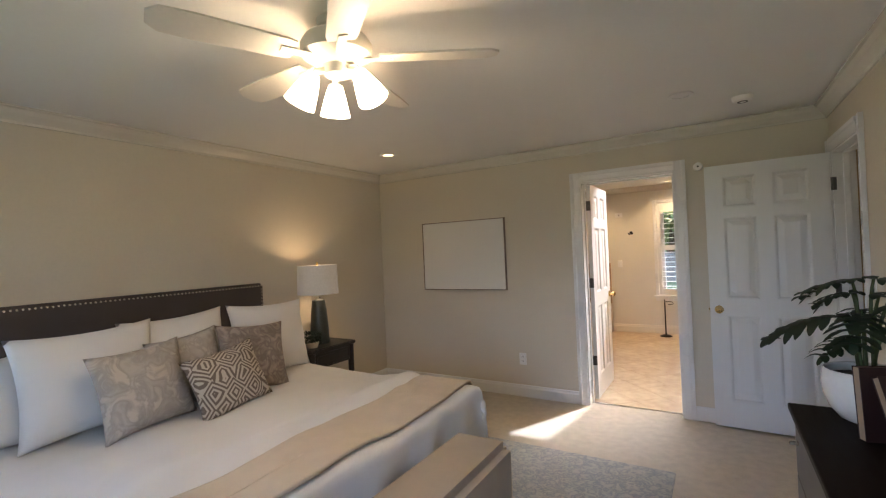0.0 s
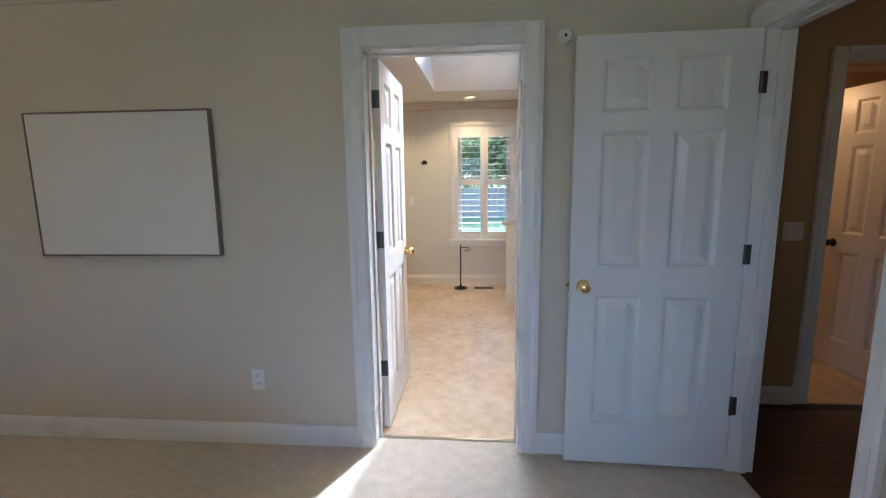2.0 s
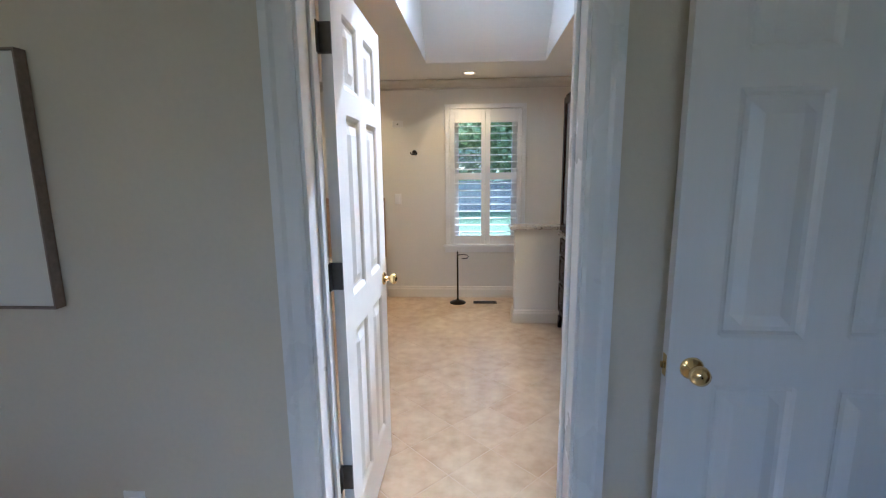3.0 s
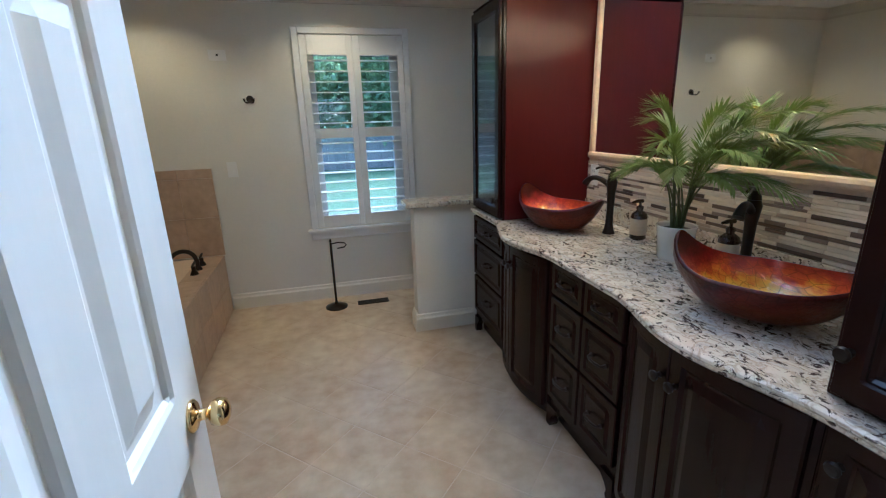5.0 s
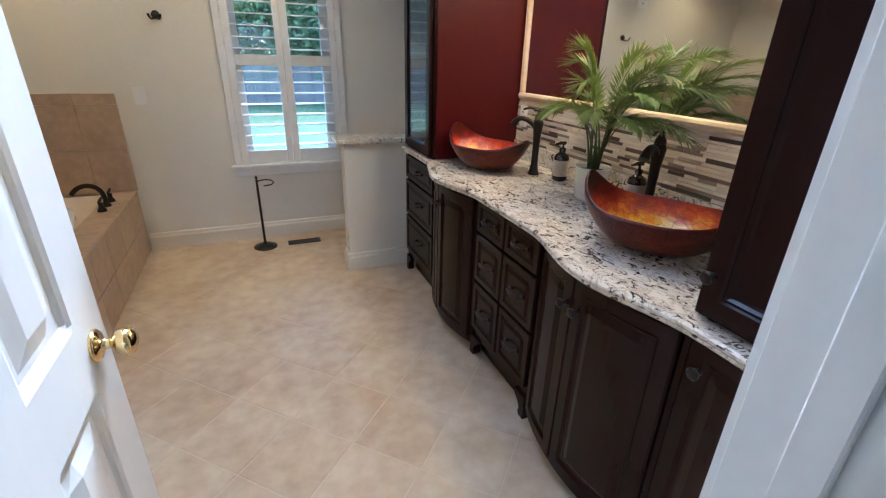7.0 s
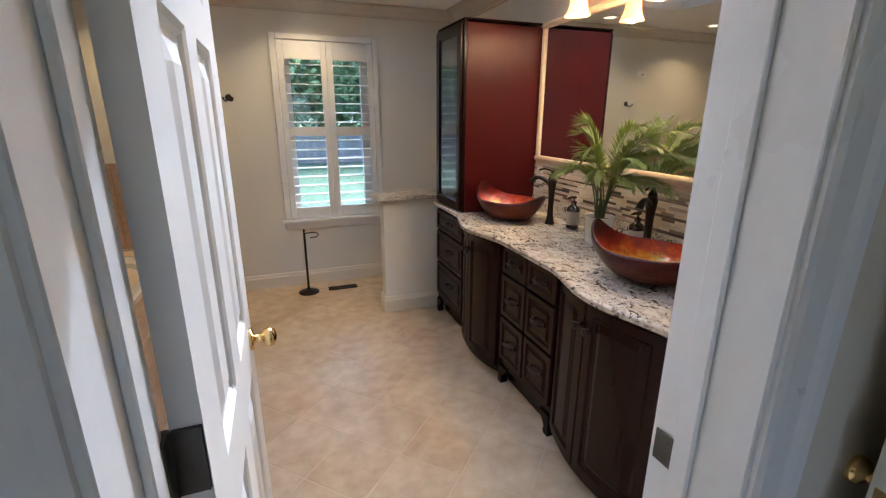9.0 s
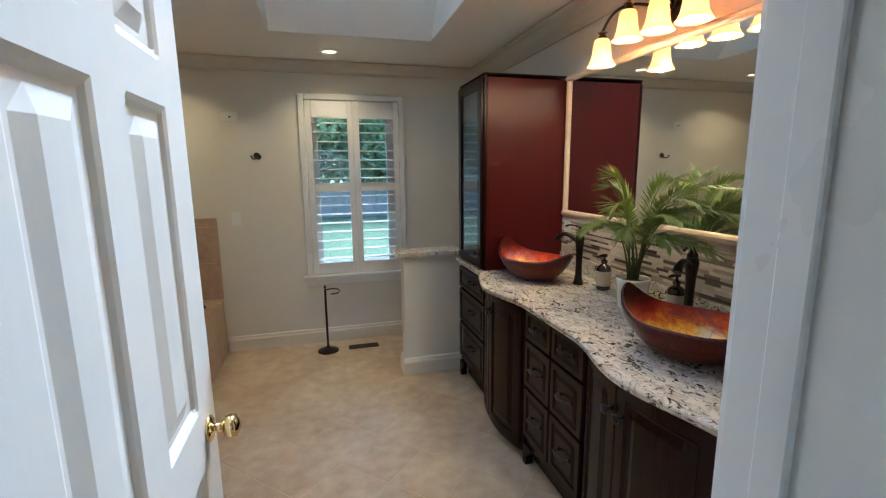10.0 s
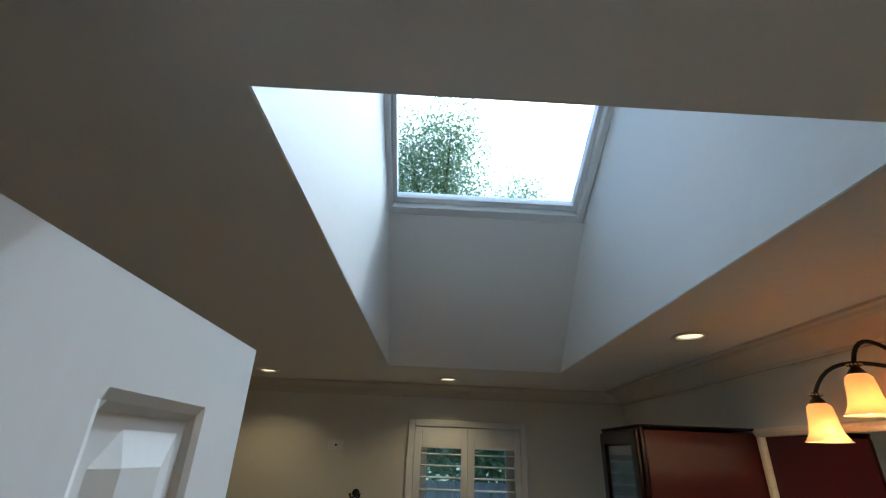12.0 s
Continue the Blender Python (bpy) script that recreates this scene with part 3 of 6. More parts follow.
# mouldings
CROWN = [(0, 0), (0.082, 0), (0.082, -0.010), (0.068, -0.016), (0.052, -0.040), (0.026, -0.062), (0.014, -0.074), (0.012, -0.090), (0, -0.090)]
WIDE = [(0, 0), (0.165, 0), (0.165, -0.010), (0.150, -0.014), (0.120, -0.016), (0.100, -0.022), (0.070, -0.046), (0.036, -0.066), (0.020, -0.074), (0.016, -0.088), (0, -0.088)]
BASE = [(0, 0), (0.016, 0), (0.016, 0.085), (0.011, 0.098), (0.008, 0.112), (0, 0.115)]
UP = (0, 0, 1)


def moulding(name, profile, p0, p1, out, label, mat="trim", category="trim"):
    return structure(name, prism(profile, p0, p1, out, UP), M[mat], label, category)


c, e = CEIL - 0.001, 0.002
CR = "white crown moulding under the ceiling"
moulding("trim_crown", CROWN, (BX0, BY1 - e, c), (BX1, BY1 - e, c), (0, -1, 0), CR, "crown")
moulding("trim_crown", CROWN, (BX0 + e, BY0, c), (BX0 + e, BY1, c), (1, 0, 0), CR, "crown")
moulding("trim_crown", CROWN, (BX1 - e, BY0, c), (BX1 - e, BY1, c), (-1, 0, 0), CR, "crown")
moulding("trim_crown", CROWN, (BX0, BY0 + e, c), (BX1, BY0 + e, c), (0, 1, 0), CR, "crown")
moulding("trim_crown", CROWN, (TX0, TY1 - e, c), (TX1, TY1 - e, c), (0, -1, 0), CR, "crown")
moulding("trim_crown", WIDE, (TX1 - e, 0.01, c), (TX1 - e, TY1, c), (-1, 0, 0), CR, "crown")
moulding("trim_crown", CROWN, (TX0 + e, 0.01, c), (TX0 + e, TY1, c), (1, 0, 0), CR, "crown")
BB = "white moulded baseboard"
moulding("baseboard", BASE, (BX0, BY1 - e, 0.001), (-0.489, BY1 - e, 0.001), (0, -1, 0), BB)
moulding("baseboard", BASE, (0.455, BY1 - e, 0.001), (BX1, BY1 - e, 0.001), (0, -1, 0), BB)
moulding("baseboard", BASE, (BX0 + e, BY0, 0.001), (BX0 + e, BY1, 0.001), (1, 0, 0), BB)
moulding("baseboard", BASE, (BX1 - e, BY0, 0.001), (BX1 - e, HY0 - 0.09, 0.001), (-1, 0, 0), BB)
moulding("baseboard", BASE, (1.48, 0.468, -0.01), (2.128, 0.468, -0.01), (0, -1, 0), BB)
TALL = [(0, 0), (0.018, 0), (0.018, 0.095), (0.012, 0.108), (0.010, 0.124), (0.004, 0.13), (0, 0.13)]
moulding("baseboard", TALL, (-0.885, TY1 - e, -0.002), (TX1, TY1 - e, -0.002), (0, -1, 0), "cream moulded bathroom baseboard", "bathtrim")

# door casings: stepped profile, 0.085 wide
CAS = [(0, 0), (0, 0.012), (0.012, 0.016), (0.05, 0.018), (0.062, 0.024), (0.085, 0.024), (0.085, 0)]


def casing(name, a0, a1, head, along, out, at, width=1.0):
    """Three casing boards round an opening from a0 to a1 along one axis, on the wall plane at, facing out."""
    al, o = Vector(along), Vector(out)
    prof = [(u * width, v) for u, v in CAS]
    w = 0.085 * width
    p = lambda s, z: al * s + o * at + Vector((0, 0, z))  # noqa: E731
    t = thing(name, tuple(p(a0, 0)), "white painted door casing with a stepped profile", "trim", kind="structure")
    part("side_casing", prism(prof, p(a0, 0), p(a0, head + w), -al, o), M["trim"], t)
    part("side_casing", prism(prof, p(a1, 0), p(a1, head + w), al, o), M["trim"], t)
    part("head_casing", prism(prof, p(a0, head), p(a1, head), UP, o), M["trim"], t)


casing("trim_bath_door", DX0, DX1, HEAD, (1, 0, 0), (0, -1, 0), 0.152)
casing("trim_bath_door_inside", DX0, DX1, HEAD, (1, 0, 0), (0, 1, 0), 0.008)
casing("trim_hall_door", HY0, HY1, HEAD, (0, 1, 0), (-1, 0, 0), -(BX1 - 0.002))
casing("trim_far_door", 2.215, 2.90, HEAD, (1, 0, 0), (0, -1, 0), -0.468)


def jamb(name, x0, x1, y0, y1, axis, stop):
    """Lining of a doorway, with its stop; axis: the way along the wall."""
    t = thing(name, ((x0 + x1) / 2, (y0 + y1) / 2, 0), "white painted door lining with a stop", "trim", kind="structure")
    k = 0.012
    if axis == "x":
        part("side_lining", boxes((x0, x0 + k, y0, y1, 0, HEAD), (x0 + k, x0 + k + 0.011, stop, stop + 0.035, 0, HEAD - k), bevel=0.002), M["trim"], t)
        part("side_lining", boxes((x1 - k, x1, y0, y1, 0, HEAD), (x1 - k - 0.011, x1 - k, stop, stop + 0.035, 0, HEAD - k), bevel=0.002), M["trim"], t)
        part("head_lining", boxes((x0 + k, x1 - k, y0, y1, HEAD - k, HEAD), (x0 + k, x1 - k, stop, stop + 0.035, HEAD - k - 0.011, HEAD - k), bevel=0.002), M["trim"], t)
    else:
        part("side_lining", boxes((x0, x1, y0, y0 + k, 0, HEAD), (stop, stop + 0.035, y0 + k, y0 + k + 0.011, 0, HEAD - k), bevel=0.002), M["trim"], t)
        part("side_lining", boxes((x0, x1, y1 - k, y1, 0, HEAD), (stop, stop + 0.035, y1 - k - 0.011, y1 - k, 0, HEAD - k), bevel=0.002), M["trim"], t)
        part("head_lining", boxes((x0, x1, y0 + k, y1 - k, HEAD - k, HEAD), (stop, stop + 0.035, y0 + k, y1 - k, HEAD - k - 0.011, HEAD - k), bevel=0.002), M["trim"], t)
    return t


jb = jamb("trim_bath_door_lining", DX0 - 0.002, DX1 + 0.002, -0.156, 0.008, "x", -0.075)
jh = jamb("trim_hall_door_lining", BX1 - 0.006, 1.48, HY0 - 0.002, HY1 + 0.002, "y", 1.41)
part("strike_plate", boxes((DX1 - 0.0145, DX1 - 0.0115, -0.056, 0.002, 0.905, 0.967), (DX1 - 0.0155, DX1 - 0.0145, -0.040, -0.022, 0.918, 0.954), bevel=0.001), M["pewter"], jb, "dull metal strike plate")
structure("trim_threshold", prism([(0, 0), (0.03, 0), (0.024, 0.006), (0.006, 0.006)], (DX0 + 0.01, -0.075, 0.0), (DX1 - 0.01, -0.075, 0.0), (0, 1, 0), UP), M["nail"], "thin metal threshold strip between carpet and tile", "trim")


def six_panel_door(name, w, h, t, label, knob, hinges, m, knob_mat="brass"):
    """A six-panel door: hinge edge at u=0, leaf along +x, faces at y=0 (front) and y=t (back). Put in place by m."""
    d = thing(name, (0, 0, 0), label, "door", kind="structure")
    st, mid = 0.118, 0.10
    pw = (w - 2 * st - mid) / 2
    rows = [(0.20, 0.66), (0.99, h - 0.092 - 0.235 - 0.08 - 0.99), (h - 0.092 - 0.235, 0.235)]
    cols = [st, st + pw + mid]
    bm = bmesh.new()
    xs = [0, cols[0], cols[0] + pw, cols[1], cols[1] + pw, w]
    zs = [0] + [q for z, hh in rows for q in (z, z + hh)] + [h]
    for i in range(5):
        for j in range(7):
            if i in (1, 3) and j in (1, 3, 5):
                continue
            box(bm, xs[i], xs[i + 1], 0, t, zs[j], zs[j + 1])
    bmesh.ops.remove_doubles(bm, verts=bm.verts, dist=1e-5)
    inner = [f for f in bm.faces if sum(1 for g in bm.faces if g is not f and set(g.verts) == set(f.verts))]
    bmesh.ops.delete(bm, geom=inner, context="FACES_ONLY")
    part("leaf", bm, M["door"], d)
    lv = [(0, 0.0), (0.010, -0.004), (0.018, -0.0105), (0.030, -0.0105), (0.062, -0.002), (0.5, -0.002)]
    for z, hh in rows:
        for u in cols:
            part("panel", raised(pw, hh, lambda a, b, dd, u=u, z=z: (u + a, -dd, z + b), lv, 0.0165), M["door"], d)
            part("panel", raised(pw, hh, lambda a, b, dd, u=u, z=z: (u + a, t + dd, z + b), lv, 0.0165), M["door"], d)
    ku, kz = knob
    prof = [(0.0, 0.0), (0.029, 0.0), (0.031, 0.004), (0.026, 0.009), (0.011, 0.012), (0.010, 0.030), (0.022, 0.036), (0.0265, 0.048), (0.024, 0.060), (0.012, 0.066), (0.0, 0.067)]
    for sgn in (1, -1):
        kb = lathe(prof, seg=20, cap=False)
        moved(kb, Matrix.Translation((ku, 0 if sgn > 0 else t, kz)) @ Matrix.Rotation(radians(90 * sgn), 4, "X"))
        part("knob", kb, M[knob_mat], d, "polished brass door knob" if knob_mat == "brass" else "dark bronze door knob", smooth=True)
    part("latch", boxes((w - 0.001, w + 0.0015, t * 0.2, t * 0.8, kz - 0.03, kz + 0.03), (w, w + 0.010, t * 0.35, t * 0.65, kz - 0.008, kz + 0.008)), M["brass"], d)
    for hz in hinges:
        bm = boxes((-0.003, 0.001, 0.001, t - 0.002, hz - 0.045, hz + 0.045))
        tube([(-0.004, t + 0.005, hz - 0.045), (-0.004, t + 0.005, hz + 0.045)], 0.0065, 10, bm)
        box(bm, -0.006, -0.003, 0.002, t + 0.004, hz - 0.045, hz + 0.045)
        box(bm, -0.030, -0.006, t + 0.001, t + 0.005, hz - 0.045, hz + 0.045)
        part("hinge", bm, M["pewter"], d, "dull metal butt hinge")
    d.matrix_world = m
    return d


# bathroom door, standing open into the bathroom
six_panel_door("door_1", 0.712, 2.02, 0.035, "white six-panel door standing open into the bathroom", (0.645, 0.925), (0.36, 1.09, 1.82),
               Matrix.Translation((-0.351, 0.016, 0.014)) @ Matrix.Rotation(radians(89.8), 4, "Z"))
# hall door, standing open against the bedroom wall
six_panel_door("door_2", 0.758, 2.02, 0.035, "white six-panel hall door standing open along the wall", (0.697, 0.905), (0.33, 1.06, 1.80),
               Matrix.Translation((1.342, -0.262, 0.014)) @ Matrix.Rotation(radians(178), 4, "Z") @ Matrix.Translation((0, -0.035, 0)))
# door of the room beyond the hall, ajar
six_panel_door("door_3", 0.66, 2.02, 0.035, "white six-panel door ajar in warm light", (0.60, 0.92), (0.33, 1.06, 1.80),
               Matrix.Translation((2.885, 0.565, 0.005)) @ Matrix.Rotation(radians(97), 4, "Z"), "bronze")

# bathroom window with plantation shutters
win = thing("window_1", (0.23, TY1, WIN[2]), "white casement window with open plantation shutters", "window", kind="structure")
x0, x1, zb, zt = WIN
part("window_casing", boxes((-0.209, x0, TY1 - 0.022, TY1 - 0.001, 0.615, 2.137), (x1, 0.666, TY1 - 0.022, TY1 - 0.001, 0.615, 2.137), (x0, x1, TY1 - 0.022, TY1 - 0.001, zt, 2.137), bevel=0.004), M["trim"], win)
part("window_sill", boxes((-0.235, 0.692, TY1 - 0.06, TY1 + 0.1, 0.590, 0.615), bevel=0.006, seg=2), M["trim"], win)
part("apron", boxes((-0.215, 0.672, TY1 - 0.018, TY1 - 0.001, 0.525, 0.589), bevel=0.004), M["trim"], win)
part("window_frame", boxes((x0, x0 + 0.098, 3.68, 3.735, zb, zt), (x1 - 0.098, x1, 3.68, 3.735, zb, zt), (x0 + 0.098, x1 - 0.098, 3.70, 3.735, zt - 0.03, zt), (x0 + 0.098, x1 - 0.098, 3.70, 3.735, zb, zb + 0.03), (x0 + 0.098, x1 - 0.098, 3.70, 3.735, 1.36, 1.40)), M["trim"], win)
for za, zc in ((zb + 0.03, 1.36), (1.40, zt - 0.03)):
    pane = part("pane", boxes((x0 + 0.098, x1 - 0.098, 3.715, 3.719, za, zc)), M["glass"], win)
    pane.visible_shadow = False
ys0, ys1 = TY1 - 0.012, TY1 + 0.018
for sx0, sx1 in ((x0 + 0.002, 0.229), (0.231, x1 - 0.002)):
    lx0, lx1 = sx0 + 0.052, sx1 - 0.044
    sh = part("shutter", boxes((sx0, lx0, ys0, ys1, zb + 0.004, zt - 0.004), (lx1, sx1, ys0, ys1, zb + 0.004, zt - 0.004), (lx0, lx1, ys0, ys1, zb + 0.004, 0.718),
                               (lx0, lx1, ys0, ys1, 1.335, 1.411), (lx0, lx1, ys0, ys1, 1.945, zt - 0.004), bevel=0.003), M["trim"], win)
    for za, zc, n in ((0.718, 1.335, 8), (1.411, 1.945, 7)):
        for i in range(n):
            zz = za + (zc - za) * (i + 0.5) / n
            bm = prism([(-0.031, 0), (-0.02, 0.0045), (0.02, 0.0045), (0.031, 0), (0.02, -0.0045), (-0.02, -0.0045)], (lx0, 0, 0), (lx1, 0, 0), (0, math.cos(0.05), math.sin(0.05)), (0, -math.sin(0.05), math.cos(0.05)))
            part("louvre", moved(bm, Matrix.Translation((0, TY1 + 0.004, zz))), M["trim"], sh)

# skylight
kd = Vector((0, KY1 - KY0, KZ1 - KZ0))
kl = kd.length
kd.normalize()
kn = Vector((1, 0, 0)).cross(kd)
if kn.z < 0:
    kn = -kn
KM = Matrix((( 1, kd.x, kn.x, WX0 - 0.025), (0, kd.y, kn.y, KY0), (0, kd.z, kn.z, KZ0), (0, 0, 0, 1)))
kw = WX1 - WX0
skl = thing("window_skylight", (0.2, 1.65, 3.35), "white-framed roof skylight above the well", "skylight", kind="structure")


def sky_part(name, rows, mat, bev=0.004):
    return part(name, moved(boxes(*rows, bevel=bev), KM), mat, skl)


sky_part("window_frame", [(0.0, 0.035, 0, kl, 0.0, 0.11), (kw - 0.035, kw, 0, kl, 0.0, 0.11), (0.035, kw - 0.035, 0, 0.05, 0.0, 0.11), (0.035, kw - 0.035, kl - 0.05, kl, 0.0, 0.11)], M["skyframe"])
sky_part("sash", [(0.036, 0.06, 0.051, kl - 0.051, 0.04, 0.10), (kw - 0.06, kw - 0.036, 0.051, kl - 0.051, 0.04, 0.10), (0.06, kw - 0.06, 0.051, 0.085, 0.04, 0.10), (0.06, kw - 0.06, kl - 0.085, kl - 0.051, 0.04, 0.10)], M["skyframe"], 0.003)
pane = sky_part("pane", [(0.055, kw - 0.055, 0.08, kl - 0.08, 0.07, 0.075)], M["glass"], 0)
pane.visible_shadow = False

# unseen roof shell over the rooms, added so its eave blocks sun at the window
roof = thing("roof", (0, 0, 2.7), "dark unseen roof, added to keep sun off the bathroom window", "roof", kind="structure")
rows = [(-2.6, -0.02, -2.3, kl + 3.2, 0.112, 0.15), (kw + 0.02, 1.9, -2.3, kl + 3.2, 0.112, 0.15), (-0.02, kw + 0.02, -2.3, -0.001, 0.112, 0.15), (-0.02, kw + 0.02, kl + 0.001, kl + 3.2, 0.112, 0.15)]
part("roof_plane", moved(boxes(*rows), KM), M["roof"], roof)
structure("backdrop_lawn", boxes((-400, 400, 3.9, 600, -0.62, -0.60)), M["lawn"], "green lawn behind the house", "lawn")
structure("ground", boxes((-400, 400, -400, 3.9, -0.80, -0.62)), M["lawn"], "ground under the house", "ground")
structure("pavement_patio", boxes((-5, 6, 3.9, 10.4, -0.60, -0.56)), M["patio"], "pale concrete patio behind the house", "patio")

# ---- bathroom things ----
def cup_pull(parent, p, out, along):
    """Small bar pull on two posts; p the middle, out the way it stands off."""
    p, o, a = Vector(p), Vector(out), Vector(along)
    pts = [p - a * 0.045, p - a * 0.040 + o * 0.020, p - a * 0.02 + o * 0.027, p + a * 0.02 + o * 0.027, p + a * 0.040 + o * 0.020, p + a * 0.045]
    bm = tube(pts, 0.0048, 8)
    for s in (-1, 1):
        tube([p + a * 0.045 * s, p + a * 0.045 * s + o * 0.005], 0.009, 10, bm)
    part("handle", bm, M["bronze"], parent, "dark bronze bar pull", smooth=2)


def round_knob(parent, p, out):
    prof = [(0.0, 0), (0.009, 0), (0.006, 0.006), (0.006, 0.014), (0.014, 0.018), (0.0165, 0.024), (0.013, 0.029), (0.0, 0.031)]
    kb = lathe(prof, seg=16, cap=False)
    q = Vector((0, 0, 1)).rotation_difference(Vector(out)).to_matrix().to_4x4()
    part("knob", moved(kb, Matrix.Translation(p) @ q), M["bronze"], parent, "dark bronze round knob", smooth=2)


CT = 0.885                                            # countertop height
FX = 0.885                                            # straight front of the base cabinets


def bow(y):
    """How far the cabinet fronts swell into the room at y."""
    out = 0.0
    for mid, half in ((1.84, 0.28), (0.725, 0.30)):
        d = abs(y - mid) / half
        if d < 1:
            out = max(out, 0.062 * (1 - d * d) ** 0.9)
    return out


def bow_soft(y):
    out = 0.0
    for mid, half in ((1.84, 0.34), (0.725, 0.36)):
        d = abs(y - mid) / half
        if d < 1:
            out = max(out, 0.066 * 0.5 * (1 + math.cos(math.pi * d)))
    return out


LEVELS = [(0, -0.004), (0.004, 0.0), (0.042, 0.0), (0.048, -0.005), (0.053, -0.009), (0.060, -0.009), (0.088, -0.001), (1, -0.001)]
DRAWER = [(0, -0.004), (0.004, 0.0), (0.026, 0.0), (0.031, -0.004), (0.036, -0.007), (0.041, -0.007), (0.058, -0.001), (1, -0.001)]


def front(name, y0, y1, z0, z1, parent, levels, straight=True, label=""):
    """A drawer or door front from y0 to y1, following the bow."""
    f = FX - 0.018
    if straight:
        return part(name, raised(y1 - y0, z1 - z0, lambda u, v, d: (f - d, y0 + u, z0 + v), levels, 0.016), M["espresso"], parent, label)
    return part(name, raised(y1 - y0, z1 - z0, lambda u, v, d: (f - bow(y0 + u) - d, y0 + u, z0 + v), levels, 0.016, 14), M["espresso"], parent, label)


def carcass(y0, y1, z0, z1, n=1):
    bm = bmesh.new()
    ring = [(FX - (bow(y0 + (y1 - y0) * i / n) if n > 1 else 0), y0 + (y1 - y0) * i / n) for i in range(n + 1)] + [(TX1 - 0.003, y1), (TX1 - 0.003, y0)]
    lo, hi = [bm.verts.new((x, y, z0)) for x, y in ring], [bm.verts.new((x, y, z1)) for x, y in ring]
    k = len(ring)
    bm.faces.new(lo), bm.faces.new(hi[::-1])
    for i in range(k):
        bm.faces.new((lo[i], hi[i], hi[(i + 1) % k], lo[(i + 1) % k]))
    return bm


def bracket_foot(parent, y, side):
    prof = [(0, 0.001), (0.035, 0.001), (0.042, 0.02), (0.034, 0.04), (0.05, 0.065), (0.075, 0.085), (0.085, 0.112), (0, 0.112)]
    bm = prism([(u * side, v) for u, v in prof], (FX - 0.012, y, 0), (FX + 0.03, y, 0), (0, 1, 0), UP)
    part("foot", bm, M["espresso"], parent)


def drawer_unit(label, y0, y1, cols, rows, feet):
    t = thing("vanity_drawer_cabinet", (1.15, (y0 + y1) / 2, 0), label, "cabinet")
    part("body", carcass(y0, y1, 0.112, 0.849), M["espresso"], t)
    part("plinth", boxes((FX + 0.05, TX1 - 0.01, y0 + 0.01, y1 - 0.01, 0.0, 0.112)), M["espresso"], t)
    w = (y1 - y0 - 0.012 * (cols + 1)) / cols
    for i in range(cols):
        a = y0 + 0.012 + i * (w + 0.012)
        for z0, z1 in rows:
            d = front("drawer", a, a + w, z0, z1, t, DRAWER)
            cup_pull(d, (FX - 0.0175, a + w / 2, (z0 + z1) / 2), (-1, 0, 0), (0, 1, 0))
    for y, s in feet:
        bracket_foot(t, y, s)


ROWS = [(0.685, 0.835), (0.435, 0.672), (0.165, 0.422)]
drawer_unit("dark espresso drawer cabinet with bronze pulls between the sinks", 1.045, 1.575, 2, ROWS, [(1.047, 1), (1.573, -1)])
drawer_unit("narrow dark espresso drawer cabinet under the tall cabinet", 2.135, 2.655, 1, ROWS, [(2.653, -1)])


def sink_unit(y0, y1, split, label):
    t = thing("vanity_sink_cabinet", (1.15, (y0 + y1) / 2, 0), label, "cabinet")
    part("body", carcass(y0, y1, 0.05, 0.849, 16), M["espresso"], t)
    part("plinth", boxes((FX + 0.05, TX1 - 0.01, y0 + 0.01, y1 - 0.01, 0.0, 0.05)), M["espresso"], t)
    for a, b, ky in ((y0 + 0.012, split - 0.002, split - 0.032), (split + 0.002, y1 - 0.012, split + 0.032)):
        d = front("door", a, b, 0.085, 0.835, t, LEVELS, False)
        round_knob(d, (FX - 0.018 - bow(ky), ky, 0.725), (-1, 0, 0))


sink_unit(1.577, 2.133, 1.90, "dark espresso sink cabinet with bowed doors")
sink_unit(0.425, 1.043, 0.775, "dark espresso sink cabinet with bowed doors")
t = thing("vanity_end_cabinet", (1.15, 0.2, 0), "dark espresso base cabinet with one panelled door", "cabinet")
part("body", carcass(0.008, 0.423, 0.05, 0.849), M["espresso"], t)
part("plinth", boxes((FX + 0.05, TX1 - 0.01, 0.01, 0.42, 0.0, 0.05)), M["espresso"], t)
d = front("door", 0.03, 0.412, 0.085, 0.835, t, LEVELS)
round_knob(d, (FX - 0.018, 0.372, 0.76), (-1, 0, 0))

# countertop with an ogee edge that follows the fronts
bm = bmesh.new()
ys = [0.010 + (2.665 - 0.010) * i / 110 for i in range(111)]
prof = [(0.028, -0.034), (0.012, -0.034), (0.004, -0.027), (0.006, -0.020), (0.0, -0.013), (0.0, -0.006), (0.006, 0.0)]
edge = lambda y: 0.822 + (0.028 if y > 2.19 else 0.0 if y < 2.10 else 0.028 * (y - 2.10) / 0.09) - bow_soft(y)  # noqa: E731
cols = [[bm.verts.new((edge(y) + a, y, CT + b)) for a, b in prof] + [bm.verts.new((TX1 - 0.002, y, CT)), bm.verts.new((TX1 - 0.002, y, CT - 0.034))] for y in ys]
k = len(cols[0])
for q0, q1 in zip(cols, cols[1:]):
    for i in range(k):
        bm.faces.new((q0[i], q1[i], q1[(i + 1) % k], q0[(i + 1) % k]))
bm.faces.new(cols[0]), bm.faces.new(cols[-1][::-1])
top = tagged(part("countertop", bm, M["granite"], smooth=2), "cream, brown and black granite countertop with a wavy edge", "countertop")
tagged(part("granite_upstand", boxes((TX1 - 0.022, TX1 - 0.001, 0.445, 2.188, CT + 0.001, CT + 0.095), bevel=0.002), M["granite"]), "granite upstand along the wall behind the counter", "upstand")


